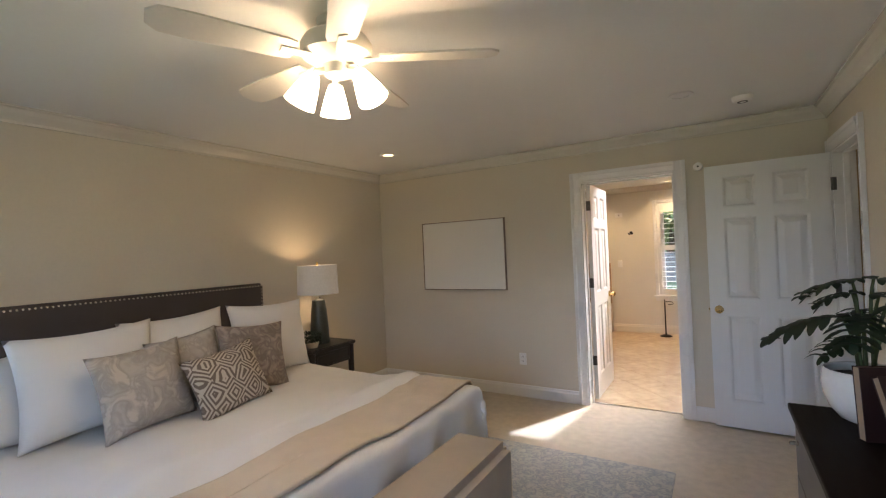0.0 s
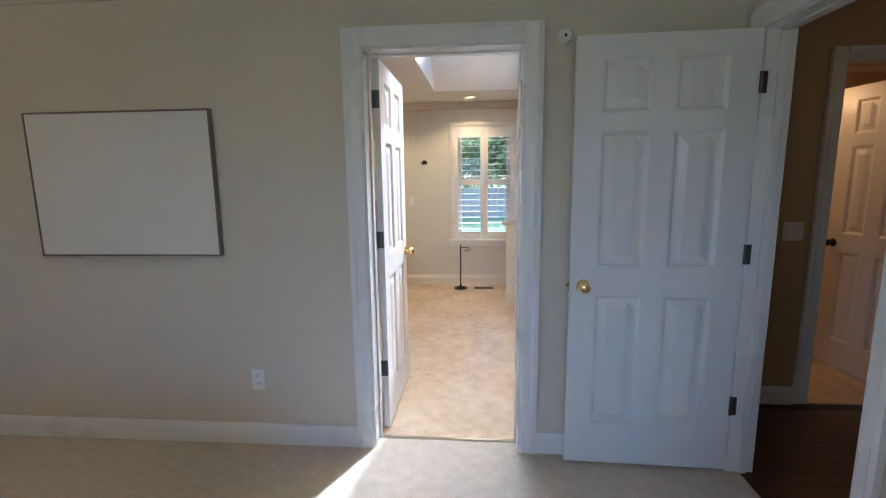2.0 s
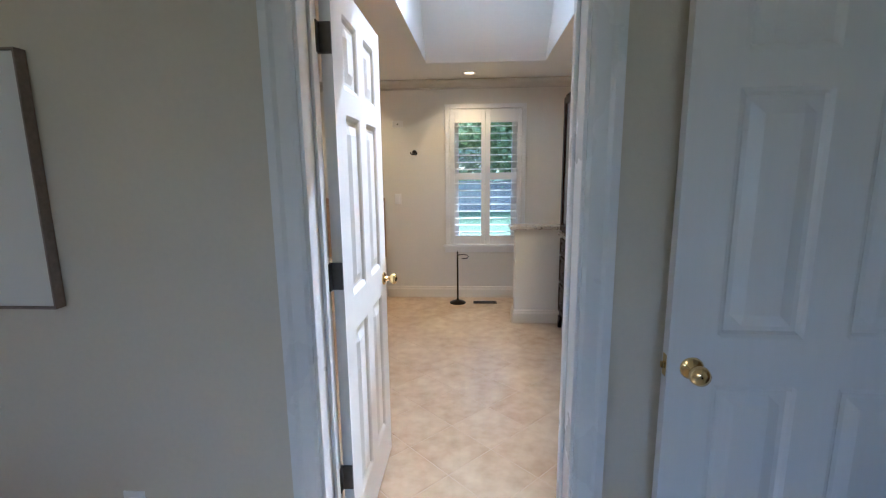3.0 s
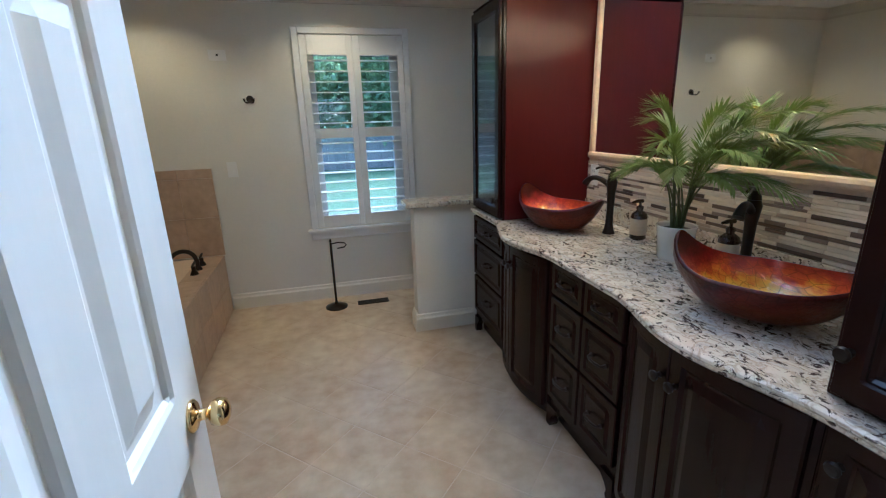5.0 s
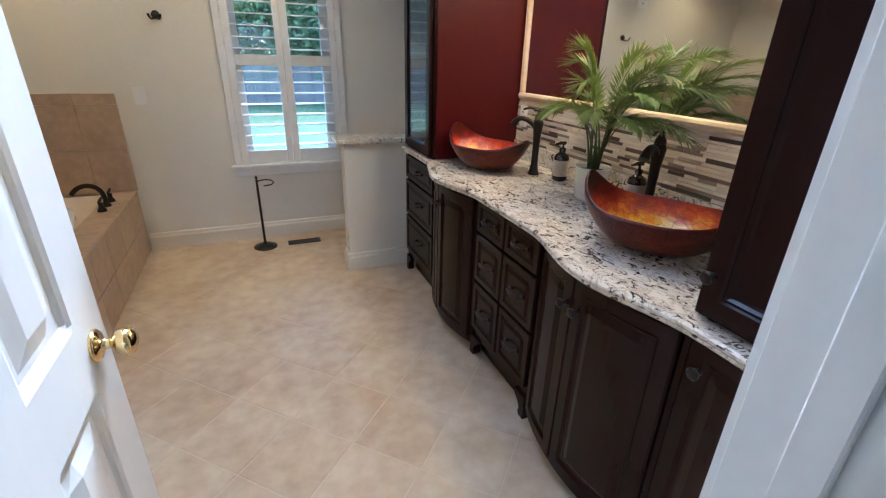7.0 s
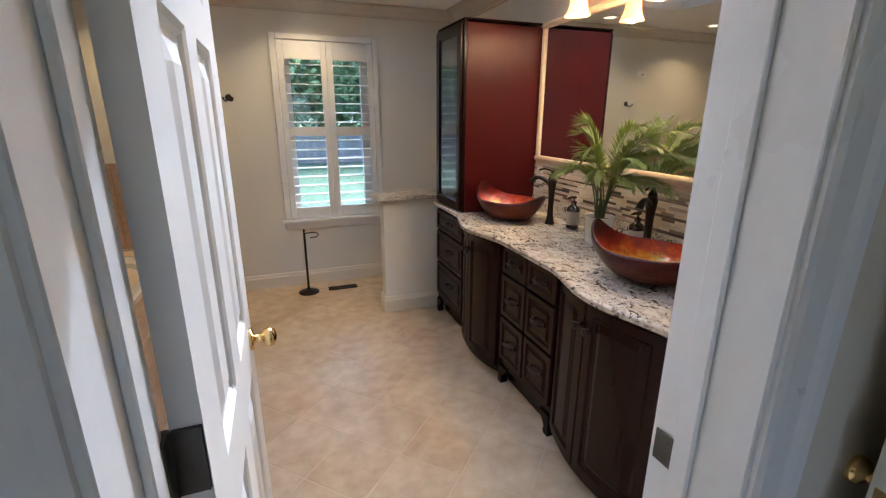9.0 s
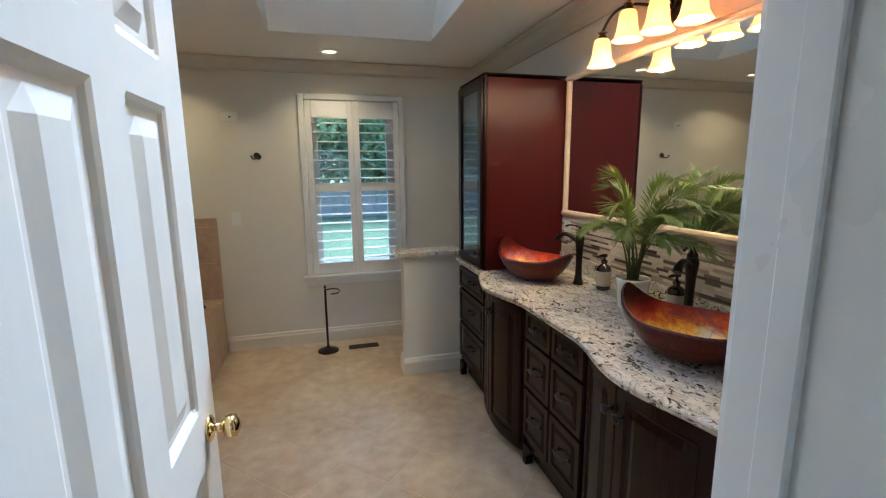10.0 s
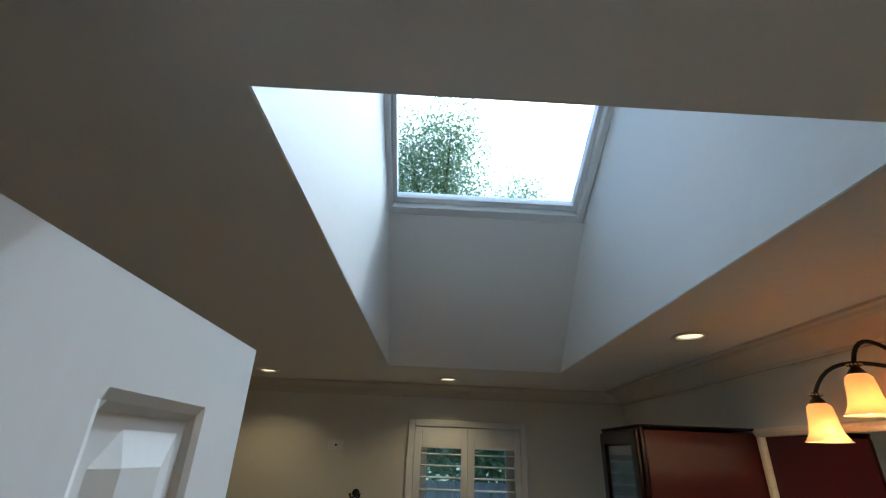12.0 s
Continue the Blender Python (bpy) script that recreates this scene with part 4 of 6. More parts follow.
def tall_cabinet(y0, y1, z1, side_y, label, knob_y, mid):
    t = thing("tall_cabinet", (1.15, (y0 + y1) / 2, CT + 0.002), label, "cabinet")
    xf = 0.882
    part("body", boxes((xf + 0.02, TX1 - 0.003, y0 + 0.004, y1 - 0.004, CT + 0.002, z1 - 0.012), bevel=0.002), M["espresso"], t)
    part("side_panel", boxes((xf + 0.018, TX1 - 0.006, side_y - 0.0035, side_y + 0.0035, CT + 0.004, z1 - 0.014)), M[mid], t, "red mahogany side panel" if mid == "mahogany" else "")
    part("face_frame", boxes((xf, xf + 0.02, y0, y0 + 0.03, CT + 0.002, z1), (xf, xf + 0.02, y1 - 0.03, y1, CT + 0.002, z1), (xf, xf + 0.02, y0 + 0.03, y1 - 0.03, CT + 0.002, CT + 0.03), (xf, xf + 0.02, y0 + 0.03, y1 - 0.03, z1 - 0.03, z1), bevel=0.003), M["espresso"], t)
    part("top", boxes((xf - 0.004, TX1 - 0.003, y0 - 0.002, y1 + 0.002, z1, z1 + 0.010), bevel=0.003), M["espresso"], t)
    a, b, za, zb = y0 + 0.014, y1 - 0.014, CT + 0.016, z1 - 0.014
    f = xf - 0.001
    if mid == "mahogany":
        lv = [(0, 0.012), (0.004, 0.018), (0.052, 0.018), (0.058, 0.012), (0.066, 0.004), (1, 0.004)]
        d = part("door", raised(b - a, zb - za, lambda u, v, dd: (f - dd, a + u, za + v), lv, 0.0), M["espresso"], t)
        part("glass_panel", boxes((f - 0.007, f - 0.0045, a + 0.064, b - 0.064, za + 0.064, zb - 0.064)), M["frosted"], d, "dark glass door panel")
    else:
        lv = [(0, 0.012), (0.004, 0.018), (0.048, 0.018), (0.053, 0.013), (0.060, 0.017), (0.066, 0.010), (0.072, 0.006), (1, 0.006)]
        d = part("door", raised(b - a, zb - za, lambda u, v, dd: (f - dd, a + u, za + v), lv, 0.0), M["espresso"], t)
    round_knob(d, (f - 0.018, knob_y, CT + 0.115), (-1, 0, 0))


tall_cabinet(2.190, 2.655, 2.052, 2.190, "tall dark cabinet with a red mahogany side on the counter", 2.225, "mahogany")
tall_cabinet(0.010, 0.438, 2.085, 0.440, "tall dark espresso cabinet with a panelled door on the counter", 0.40, "espresso")

# half wall with a granite cap beside the vanity
structure("wall_half", boxes((0.482, 1.43, 2.752, 2.872, 0, 0.895)), M["bathwall"], "low painted half wall beside the vanity", "wall")
t = thing("baseboard", (0.482, 2.75, 0), "cream moulded baseboard round the half wall", "trim", kind="structure")
part("board", prism(TALL, (0.466, 2.750, -0.002), (0.90, 2.750, -0.002), (0, -1, 0), UP), M["bathtrim"], t)
part("board", prism(TALL, (0.480, 2.735, -0.002), (0.480, 2.885, -0.002), (-1, 0, 0), UP), M["bathtrim"], t)
tagged(part("half_wall_cap", boxes((0.425, 1.425, 2.70, 2.92, 0.896, 0.930), bevel=0.008, seg=2), M["granite"]), "granite cap on the half wall", "countertop")

# mirror and its stone trim
MY0, MY1, MZ0, MZ1 = 0.452, 2.182, 1.215, 2.062
t = thing("wall_mirror", (TX1, 1.3, MZ0), "large wall mirror with a cream stone pencil frame", "mirror")
part("mirror_glass", boxes((TX1 - 0.010, TX1 - 0.002, MY0 + 0.036, MY1 - 0.036, MZ0 + 0.036, MZ1 - 0.036)), M["mirror"], t)
PENCIL = [(0, 0), (0, 0.012), (0.008, 0.021), (0.02, 0.024), (0.032, 0.02), (0.037, 0.011), (0.037, 0)]
for p0, p1, a in (((TX1 - 0.002, MY0, MZ0), (TX1 - 0.002, MY1, MZ0), (0, 0, 1)), ((TX1 - 0.002, MY0, MZ1), (TX1 - 0.002, MY1, MZ1), (0, 0, -1)),
                  ((TX1 - 0.002, MY0, MZ0 + 0.037), (TX1 - 0.002, MY0, MZ1 - 0.037), (0, 1, 0)), ((TX1 - 0.002, MY1, MZ0 + 0.037), (TX1 - 0.002, MY1, MZ1 - 0.037), (0, -1, 0))):
    part("frame", prism(PENCIL, p0, p1, a, (-1, 0, 0)), M["mirrorframe"], t, "cream stone pencil trim")

# vessel sinks of painted glass, leaf shaped
def vessel_sink(cx, cy, turn, label, lift):
    t = thing("vessel_sink", (cx, cy, CT), label, "sink", group="vessel sinks")
    n, rings = 48, 12

    def shell(inset):
        bm = bmesh.new()
        rows = []
        for j in range(rings + 1):
            s = j / rings
            ring = []
            for i in range(n):
                a = 2 * math.pi * i / n
                # boat-shaped rim, with one end drawn up to a curled tip
                tip = max(0.0, math.cos(a)) ** 6
                tail = max(0.0, -math.cos(a)) ** 8
                rx = (0.235 + 0.025 * tip + 0.02 * tail - inset) * (0.20 + 0.80 * s ** 0.62)
                ry = (0.165 - inset) * (0.20 + 0.80 * s ** 0.62)
                z = 0.004 + inset + (0.128 + lift * tip + 0.040 * tail - 0.014 * math.sin(a) ** 2) * s ** 1.7
                curl = -0.03 * tip * max(0, s - 0.8) * 5
                wave = 0.004 * math.sin(7 * a) * s
                ring.append(bm.verts.new(((rx + curl) * math.cos(a), (ry + wave) * math.sin(a), z)))
            rows.append(ring)
        for q0, q1 in zip(rows, rows[1:]):
            for i in range(n):
                bm.faces.new((q0[i], q0[(i + 1) % n], q1[(i + 1) % n], q1[i]))
        bm.faces.new(rows[0])
        return bm, rows

    bm, outer = shell(0.0)
    m = Matrix.Translation((cx, cy, CT + 0.001)) @ Matrix.Rotation(radians(turn), 4, "Z")
    bi, inner = shell(0.008)
    rim_o = [v.co.copy() for v in outer[-1]]
    rim_i = [v.co.copy() for v in inner[-1]]
    part("bowl", moved(bm, m), M["fire_out"], t, "brown-red outside of the glass bowl", smooth=True)
    part("basin", moved(bi, m), M["fire_in"], t, "yellow, orange and red glass inside", smooth=True)
    br = bmesh.new()
    o = [br.verts.new(p) for p in rim_o]
    q = [br.verts.new(p) for p in rim_i]
    u = [br.verts.new((a + b) / 2 + Vector((0, 0, 0.004))) for a, b in zip(rim_o, rim_i)]
    for i in range(n):
        j = (i + 1) % n
        br.faces.new((o[i], o[j], u[j], u[i])), br.faces.new((u[i], u[j], q[j], q[i]))
    part("rim", moved(br, m), M["fire_out"], t, smooth=True)
    dr = lathe([(0.0, 0.016), (0.030, 0.016), (0.032, 0.019), (0.0, 0.021)], seg=20, cap=False)
    part("drain", moved(dr, m), M["bronze"], t, smooth=2)


vessel_sink(1.09, 1.93, 112, "leaf-shaped red and yellow glass vessel sink", 0.075)
vessel_sink(1.08, 0.775, 118, "leaf-shaped red and yellow glass vessel sink", 0.075)


def vessel_faucet(cx, cy, turn):
    t = thing("vessel_faucet", (cx, cy, CT), "tall oil-rubbed bronze vessel faucet on the counter", "faucet", group="vessel faucets")
    m = Matrix.Translation((cx, cy, CT + 0.001)) @ Matrix.Rotation(radians(turn), 4, "Z")
    body = [(0.0, 0), (0.029, 0), (0.030, 0.006), (0.024, 0.018), (0.018, 0.05), (0.0165, 0.12), (0.019, 0.19), (0.024, 0.235), (0.026, 0.255), (0.022, 0.268), (0.020, 0.275), (0.0, 0.275)]
    part("body", moved(lathe(body, cap=False), m), M["bronze"], t, smooth=2)
    cap = [(0.0, 0.276), (0.021, 0.276), (0.019, 0.288), (0.011, 0.300), (0.006, 0.318), (0.0, 0.322)]
    part("cap", moved(lathe(cap, cap=False), m), M["bronze"], t, smooth=2)
    sp = bezier((0.012, 0, 0.235), (0.06, 0, 0.275), (0.11, 0, 0.285), (0.135, 0, 0.235), 10)
    part("spout", moved(tube(sp, [0.014, 0.0135, 0.013, 0.0125, 0.012, 0.012, 0.0125, 0.013, 0.0145, 0.0165, 0.0185], 14), m), M["bronze"], t, smooth=2)
    hd = bezier((0.0, 0, 0.305), (0.03, 0, 0.325), (0.06, 0, 0.325), (0.085, 0, 0.312), 6)
    part("handle", moved(tube(hd, [0.006, 0.005, 0.0045, 0.0045, 0.005, 0.006, 0.005], 10), m), M["bronze"], t, smooth=2)


vessel_faucet(1.262, 1.735, 122)
vessel_faucet(1.315, 1.03, 205)


def soap_bottle(cx, cy, turn):
    t = thing("soap_bottle", (cx, cy, CT), "dark amber pump bottle with a kraft label", "soap bottle", group="soap bottles")
    c = (cx, cy, CT + 0.001)
    part("bottle", lathe([(0, 0), (0.033, 0), (0.036, 0.004), (0.036, 0.108), (0.032, 0.120), (0.020, 0.130), (0.014, 0.134), (0.014, 0.142), (0, 0.142)], c, cap=False), M["amber"], t, smooth=2)
    part("label", lathe([(0.0364, 0.022), (0.0367, 0.023), (0.0367, 0.097), (0.0364, 0.098)], c, cap=False), M["label"], t, "kraft paper label", smooth=2)
    bm = lathe([(0.0, 0.142), (0.016, 0.142), (0.016, 0.154), (0.006, 0.158), (0.005, 0.176), (0.0, 0.176)], c, 16, cap=False)
    a = Vector((math.cos(radians(turn)), math.sin(radians(turn)), 0))
    p = Vector(c) + Vector((0, 0, 0.178))
    tube([p - a * 0.012, p + a * 0.015, p + a * 0.038 - Vector((0, 0, 0.006))], [0.009, 0.008, 0.005], 10, bm)
    part("pump", bm, M["amber"], t, smooth=2)


soap_bottle(1.325, 1.60, 170)
soap_bottle(1.345, 1.13, 170)


# potted areca palm
def potted_palm(cx, cy):
    t = thing("potted_palm", (cx, cy, CT), "green potted palm in a white ceramic pot", "plant")
    c = (cx, cy, CT + 0.001)
    part("pot", lathe([(0.0, 0), (0.058, 0), (0.062, 0.006), (0.072, 0.122), (0.075, 0.133), (0.073, 0.137), (0.067, 0.133), (0.065, 0.115), (0.0, 0.115)], c, cap=False), M["ceramic"], t, "white ribbed ceramic pot", smooth=2)
    part("soil", lathe([(0.0, 0.121), (0.03, 0.122), (0.0645, 0.116)], c, cap=False), M["soil"], t)
    rnd = random.Random(7)
    # heading (0 along the wall, away from the door), reach, height, droop of the tip
    fronds = ((5, 0.30, 0.31, 0.08), (-12, 0.24, 0.36, 0.06), (22, 0.16, 0.47, 0.02), (60, 0.10, 0.50, 0.0), (176, 0.20, 0.50, 0.01), (168, 0.40, 0.46, 0.05), (183, 0.48, 0.44, 0.08), (178, 0.44, 0.50, 0.03), (162, 0.38, 0.40, 0.06),
              (172, 0.46, 0.33, 0.10), (160, 0.34, 0.32, 0.08), (110, 0.16, 0.42, 0.05), (130, 0.22, 0.34, 0.08), (80, 0.20, 0.33, 0.07), (40, 0.22, 0.32, 0.08), (186, 0.30, 0.40, 0.03))
    for ang, reach, high, dip in fronds:
        high *= 0.93
        a = radians(ang)
        d = Vector((-math.sin(a), math.cos(a), 0))
        if d.x > 0:
            d.x *= 0.25
        root = Vector(c) + Vector((0.02 * math.cos(a * 1.7), 0.02 * math.sin(a * 1.7), 0.118))
        curve = bezier(root, root + Vector((0, 0, high * 0.6)) + d * 0.015, root + Vector((0, 0, high * 1.02)) + d * reach * 0.35, root + Vector((0, 0, high - dip)) + d * reach, 24)
        part("stem", tube(curve[:11], [0.0046 - 0.00014 * q for q in range(11)], 6), M["stalk"], t, smooth=True)
        bm = tube(curve[10:], [0.0028 - 0.00017 * q for q in range(len(curve) - 10)], 5)
        for k in range(9, len(curve) - 1):
            for sub in (0.0, 0.33, 0.66):
                p = curve[k].lerp(curve[k + 1], sub)
                tan = (curve[k + 1] - curve[k]).normalized()
                side = tan.cross(Vector((0, 0, 1)))
                side = side.normalized() if side.length > 1e-3 else Vector((1, 0, 0))
                f = (k + sub - 9) / (len(curve) - 10)
                ln = (0.06 + 0.075 * math.sin(math.pi * min(1, f * 0.85 + 0.12))) * (0.85 + 0.3 * rnd.random())
                for sg in (-1, 1):
                    way = (side * sg * (0.75 - 0.3 * f) + tan * (0.75 + 0.5 * f) + Vector((0, 0, 0.14 - 0.2 * rnd.random()))).normalized()
                    sag = Vector((0, 0, -ln * (0.06 + 0.22 * rnd.random())))
                    wv = way.cross(Vector((0, 0, 1)))
                    wv = (wv.normalized() if wv.length > 1e-3 else side) * 0.0036
                    lift = Vector((0, 0, 0.0016))
                    q1, q2 = p + way * ln * 0.45 + sag * 0.2, p + way * ln + sag
                    b0, b1, b2, tip = bm.verts.new(p), bm.verts.new(q1 + wv), bm.verts.new(q1 - wv), bm.verts.new(q2)
                    rib = bm.verts.new(q1 - lift)
                    bm.faces.new((b0, b1, rib)), bm.faces.new((b0, rib, b2)), bm.faces.new((b1, tip, rib)), bm.faces.new((rib, tip, b2))
        part("frond", bm, M["palm"], t)


potted_palm(1.262, 1.298)

# wall fixtures
def switch_plate(name, p, out, label, category, w=0.072, h=0.115, slots="outlet"):
    p, o = Vector(p), Vector(out)
    q = Vector((0, 0, 1)).cross(o)
    t = thing(name, tuple(p), label, category)
    m = Matrix((( q.x, o.x, 0, p.x), (q.y, o.y, 0, p.y), (0, 0, 1, p.z), (0, 0, 0, 1)))
    part("plate", moved(boxes((-w / 2, w / 2, 0.0, 0.006, -h / 2, h / 2), bevel=0.002), m), M["plate"], t)
    if slots == "outlet":
        for z in (-0.022, 0.022):
            s = part("socket", moved(boxes((-0.017, 0.017, 0.006, 0.0085, z - 0.015, z + 0.015), bevel=0.003), m), M["plate"], t)
            part("slot", moved(boxes((-0.008, -0.005, 0.0086, 0.0092, z - 0.005, z + 0.007), (0.005, 0.008, 0.0086, 0.0092, z - 0.005, z + 0.007)), m), M["dark"], s)
    elif slots == "rocker":
        k = 2 if w > 0.1 else 1
        for i in range(k):
            u = 0 if k == 1 else (-0.023 + 0.046 * i)
            part("rocker", moved(boxes((u - 0.016, u + 0.016, 0.006, 0.010, -0.033, 0.033), bevel=0.002), m), M["plate"], t)
    elif slots == "keypad":
        for i in range(4):
            part("button", moved(boxes((-0.022, -0.004, 0.006, 0.009, -0.036 + 0.019 * i, -0.023 + 0.019 * i), bevel=0.001), m), M["pewter"], t)
        part("slider", moved(boxes((0.010, 0.016, 0.006, 0.009, -0.030, 0.030)), m), M["dark"], t)
    elif slots == "jack":
        part("jack", moved(boxes((-0.007, 0.007, 0.006, 0.009, -0.007, 0.007)), m), M["dark"], t)
    return t


switch_plate("wall_outlet", (-1.027, BY1 - 0.001, 0.37), (0, -1, 0), "white duplex outlet above the baseboard", "outlet")
switch_plate("light_switch", (BX1 - 0.001, -1.085, 1.165), (-1, 0, 0), "white wall keypad switch beside the hall doorway", "switch", 0.085, 0.12, "keypad")
switch_plate("light_switch", (-0.74, TY1 - 0.001, 1.13), (0, -1, 0), "white rocker switch beside the window", "switch", slots="rocker")
switch_plate("cable_plate", (-0.725, TY1 - 0.001, 1.94), (0, -1, 0), "white cable wall plate above the hook", "wall plate", 0.115, 0.072, "jack")
switch_plate("light_switch", (2.03, 0.469, 1.09), (0, -1, 0), "pale double rocker switch on the hall wall", "switch", 0.115, 0.115, "rocker")
switch_plate("wall_outlet", (TX1 - 0.0155, 2.115, 1.125), (-1, 0, 0), "white outlet on the mosaic backsplash", "outlet")

t = thing("robe_hook", (-0.546, TY1, 1.633), "dark bronze double robe hook on the wall", "hook")
bm = lathe([(0.0, 0), (0.024, 0), (0.026, 0.005), (0.016, 0.012), (0.0, 0.014)], cap=False, seg=20)
part("rosette", moved(bm, Matrix.Translation((-0.546, TY1 - 0.001, 1.638)) @ Matrix.Rotation(radians(90), 4, "X")), M["bronze"], t, smooth=2)
for s in (-1, 1):
    p = Vector((-0.546, TY1 - 0.012, 1.632))
    part("prong", tube(bezier(p, p + Vector((0.012 * s, -0.02, -0.028)), p + Vector((0.032 * s, -0.05, -0.03)), p + Vector((0.034 * s, -0.055, 0.008)), 8), [0.006] * 7 + [0.007, 0.008], 8), M["bronze"], t, smooth=2)

t = thing("toilet_paper_stand", (-0.072, 3.385, 0), "dark bronze freestanding toilet paper holder on the tile floor", "paper holder")
c = (-0.072, 3.385, 0.001)
part("base", lathe([(0.0, 0), (0.088, 0), (0.088, 0.008), (0.070, 0.018), (0.040, 0.028), (0.016, 0.034), (0.010, 0.05), (0.0, 0.05)], c, 32, cap=False), M["bronze"], t, smooth=2)
part("post", tube([(c[0], c[1], 0.04), (c[0], c[1], 0.5), (c[0], c[1], 0.545)], [0.0095, 0.0095, 0.008], 12), M["bronze"], t, smooth=2)
part("finial", lathe([(0.0, 0.545), (0.008, 0.55), (0.011, 0.556), (0.008, 0.566), (0.004, 0.575), (0.0, 0.58)], (c[0], c[1], 0), 14, cap=False), M["bronze"], t, smooth=2)
part("arm", tube([(c[0], c[1], 0.535), (c[0] + 0.06, c[1], 0.543), (c[0] + 0.105, c[1], 0.535), (c[0] + 0.12, c[1], 0.518), (c[0] + 0.10, c[1], 0.500), (c[0] + 0.045, c[1], 0.495)], 0.0055, 8), M["bronze"], t, smooth=2)

t = thing("floor_vent", (0.227, 3.40, 0), "brown metal floor register with slots", "vent")
part("frame", boxes((0.10, 0.355, 3.36, 3.372, 0.001, 0.006), (0.10, 0.355, 3.432, 3.444, 0.001, 0.006), (0.10, 0.112, 3.372, 3.432, 0.001, 0.006), (0.343, 0.355, 3.372, 3.432, 0.001, 0.006)), M["bronze"], t)
part("backing", boxes((0.112, 0.343, 3.372, 3.432, 0.0008, 0.0022)), M["dark"], t)
for i in range(14):
    xx = 0.118 + i * 0.0163
    part("slat", boxes((xx, xx + 0.008, 3.373, 3.431, 0.0023, 0.005)), M["bronze"], t)


def can_light(cx, cy, lit=True, label="recessed ceiling downlight, lit warm"):
    t = thing("ceiling_downlight", (cx, cy, CEIL), label, "downlight", group="ceiling downlights")
    c = (cx, cy, CEIL - 0.006)
    part("trim_ring", lathe([(0.048, 0.0055), (0.075, 0.0055), (0.073, 0.0), (0.052, -0.002), (0.048, 0.003)], c, 28, cap=False), M["trim"], t, smooth=2)
    part("lens", lathe([(0.0, 0.0), (0.03, 0.001), (0.049, 0.0045)], c, 24, cap=False), M["canlit" if lit else "trim"], t, smooth=True)


for cx, cy in BATH_CANS:
    can_light(cx, cy)
can_light(-1.93, -1.006)
can_light(0.49, -1.10, False, "recessed ceiling downlight, switched off")
t = thing("smoke_detector", (0.83, -0.80, CEIL), "white round smoke detector on the ceiling", "smoke detector")
part("housing", lathe([(0.0, -0.035), (0.045, -0.034), (0.058, -0.022), (0.062, -0.001), (0.0, -0.001)], (0.83, -0.80, CEIL), cap=False), M["plate"], t, smooth=2)
part("grille", lathe([(0.020, -0.0365), (0.030, -0.0365), (0.030, -0.034), (0.020, -0.034)], (0.83, -0.80, CEIL), cap=False), M["dark"], t)
t = thing("door_sensor", (0.545, BY1, 2.055), "small white round door sensor on the wall", "sensor")
bm = lathe([(0.0, 0.03), (0.028, 0.028), (0.034, 0.018), (0.035, 0.0), (0.0, 0.0)], cap=False)
part("housing", moved(bm, Matrix.Translation((0.545, BY1 - 0.001, 2.055)) @ Matrix.Rotation(radians(90), 4, "X")), M["plate"], t, smooth=2)
bm = lathe([(0.0, 0.031), (0.007, 0.0308), (0.007, 0.028), (0.0, 0.028)], cap=False, seg=12)
part("lens", moved(bm, Matrix.Translation((0.545, BY1 - 0.001, 2.055)) @ Matrix.Rotation(radians(90), 4, "X")), M["dark"], t)

# four-light vanity fixture
t = thing("vanity_light", (TX1, 1.32, 2.15), "bronze vanity light with four lit bell shades over the mirror", "wall light")
bm = lathe([(0.0, 0.0), (0.055, 0.0), (0.051, 0.010), (0.034, 0.020), (0.0, 0.026)], cap=False)
moved(bm, Matrix.Translation((TX1 - 0.001, 1.325, 2.165)) @ Matrix.Rotation(radians(-90), 4, "Y") @ Matrix.Diagonal((1.25, 0.75, 1, 1)))
part("backplate", bm, M["bronze"], t, smooth=2)
for (sx, sy, sz) in SHADES:
    topz = sz + 0.155
    a = Vector((TX1 - 0.025, 1.325, 2.17))
    b = Vector((sx, sy, topz))
    arm = tube(bezier(a, a + Vector((-0.06, (sy - 1.325) * 0.3, 0.02)), b + Vector((0.03, (1.325 - sy) * 0.25, 0.16)), b, 14), 0.0065, 8)
    part("arm", arm, M["bronze"], t, smooth=2)
    part("socket", lathe([(0.0, 0.16), (0.010, 0.158), (0.014, 0.148), (0.012, 0.142), (0.018, 0.135), (0.027, 0.122), (0.0, 0.122)], (sx, sy, sz), 18, cap=False), M["bronze"], t, smooth=2)
    beads = bmesh.new()
    for q in range(12):
        a = 2 * math.pi * q / 12
        bmesh.ops.create_icosphere(beads, subdivisions=1, radius=0.0045, matrix=Matrix.Translation((sx + 0.0185 * math.cos(a), sy + 0.0185 * math.sin(a), sz + 0.150)))
    part("beaded_collar", beads, M["brass"], t, "ring of small metal beads", smooth=True)
    part("shade", lathe([(0.026, 0.121), (0.035, 0.112), (0.039, 0.085), (0.042, 0.055), (0.048, 0.028), (0.060, 0.006), (0.066, 0.0), (0.062, 0.001), (0.045, 0.028), (0.038, 0.06), (0.033, 0.108), (0.026, 0.118)], (sx, sy, sz), 28, cap=False), M["vanityshade"], t, "lit amber glass bell shade", smooth=True)
    part("bulb", lathe([(0.0, 0.004), (0.016, 0.010), (0.023, 0.026), (0.020, 0.048), (0.012, 0.07), (0.0, 0.075)], (sx, sy, sz), 16, cap=False), M["bulb"], t, smooth=True)

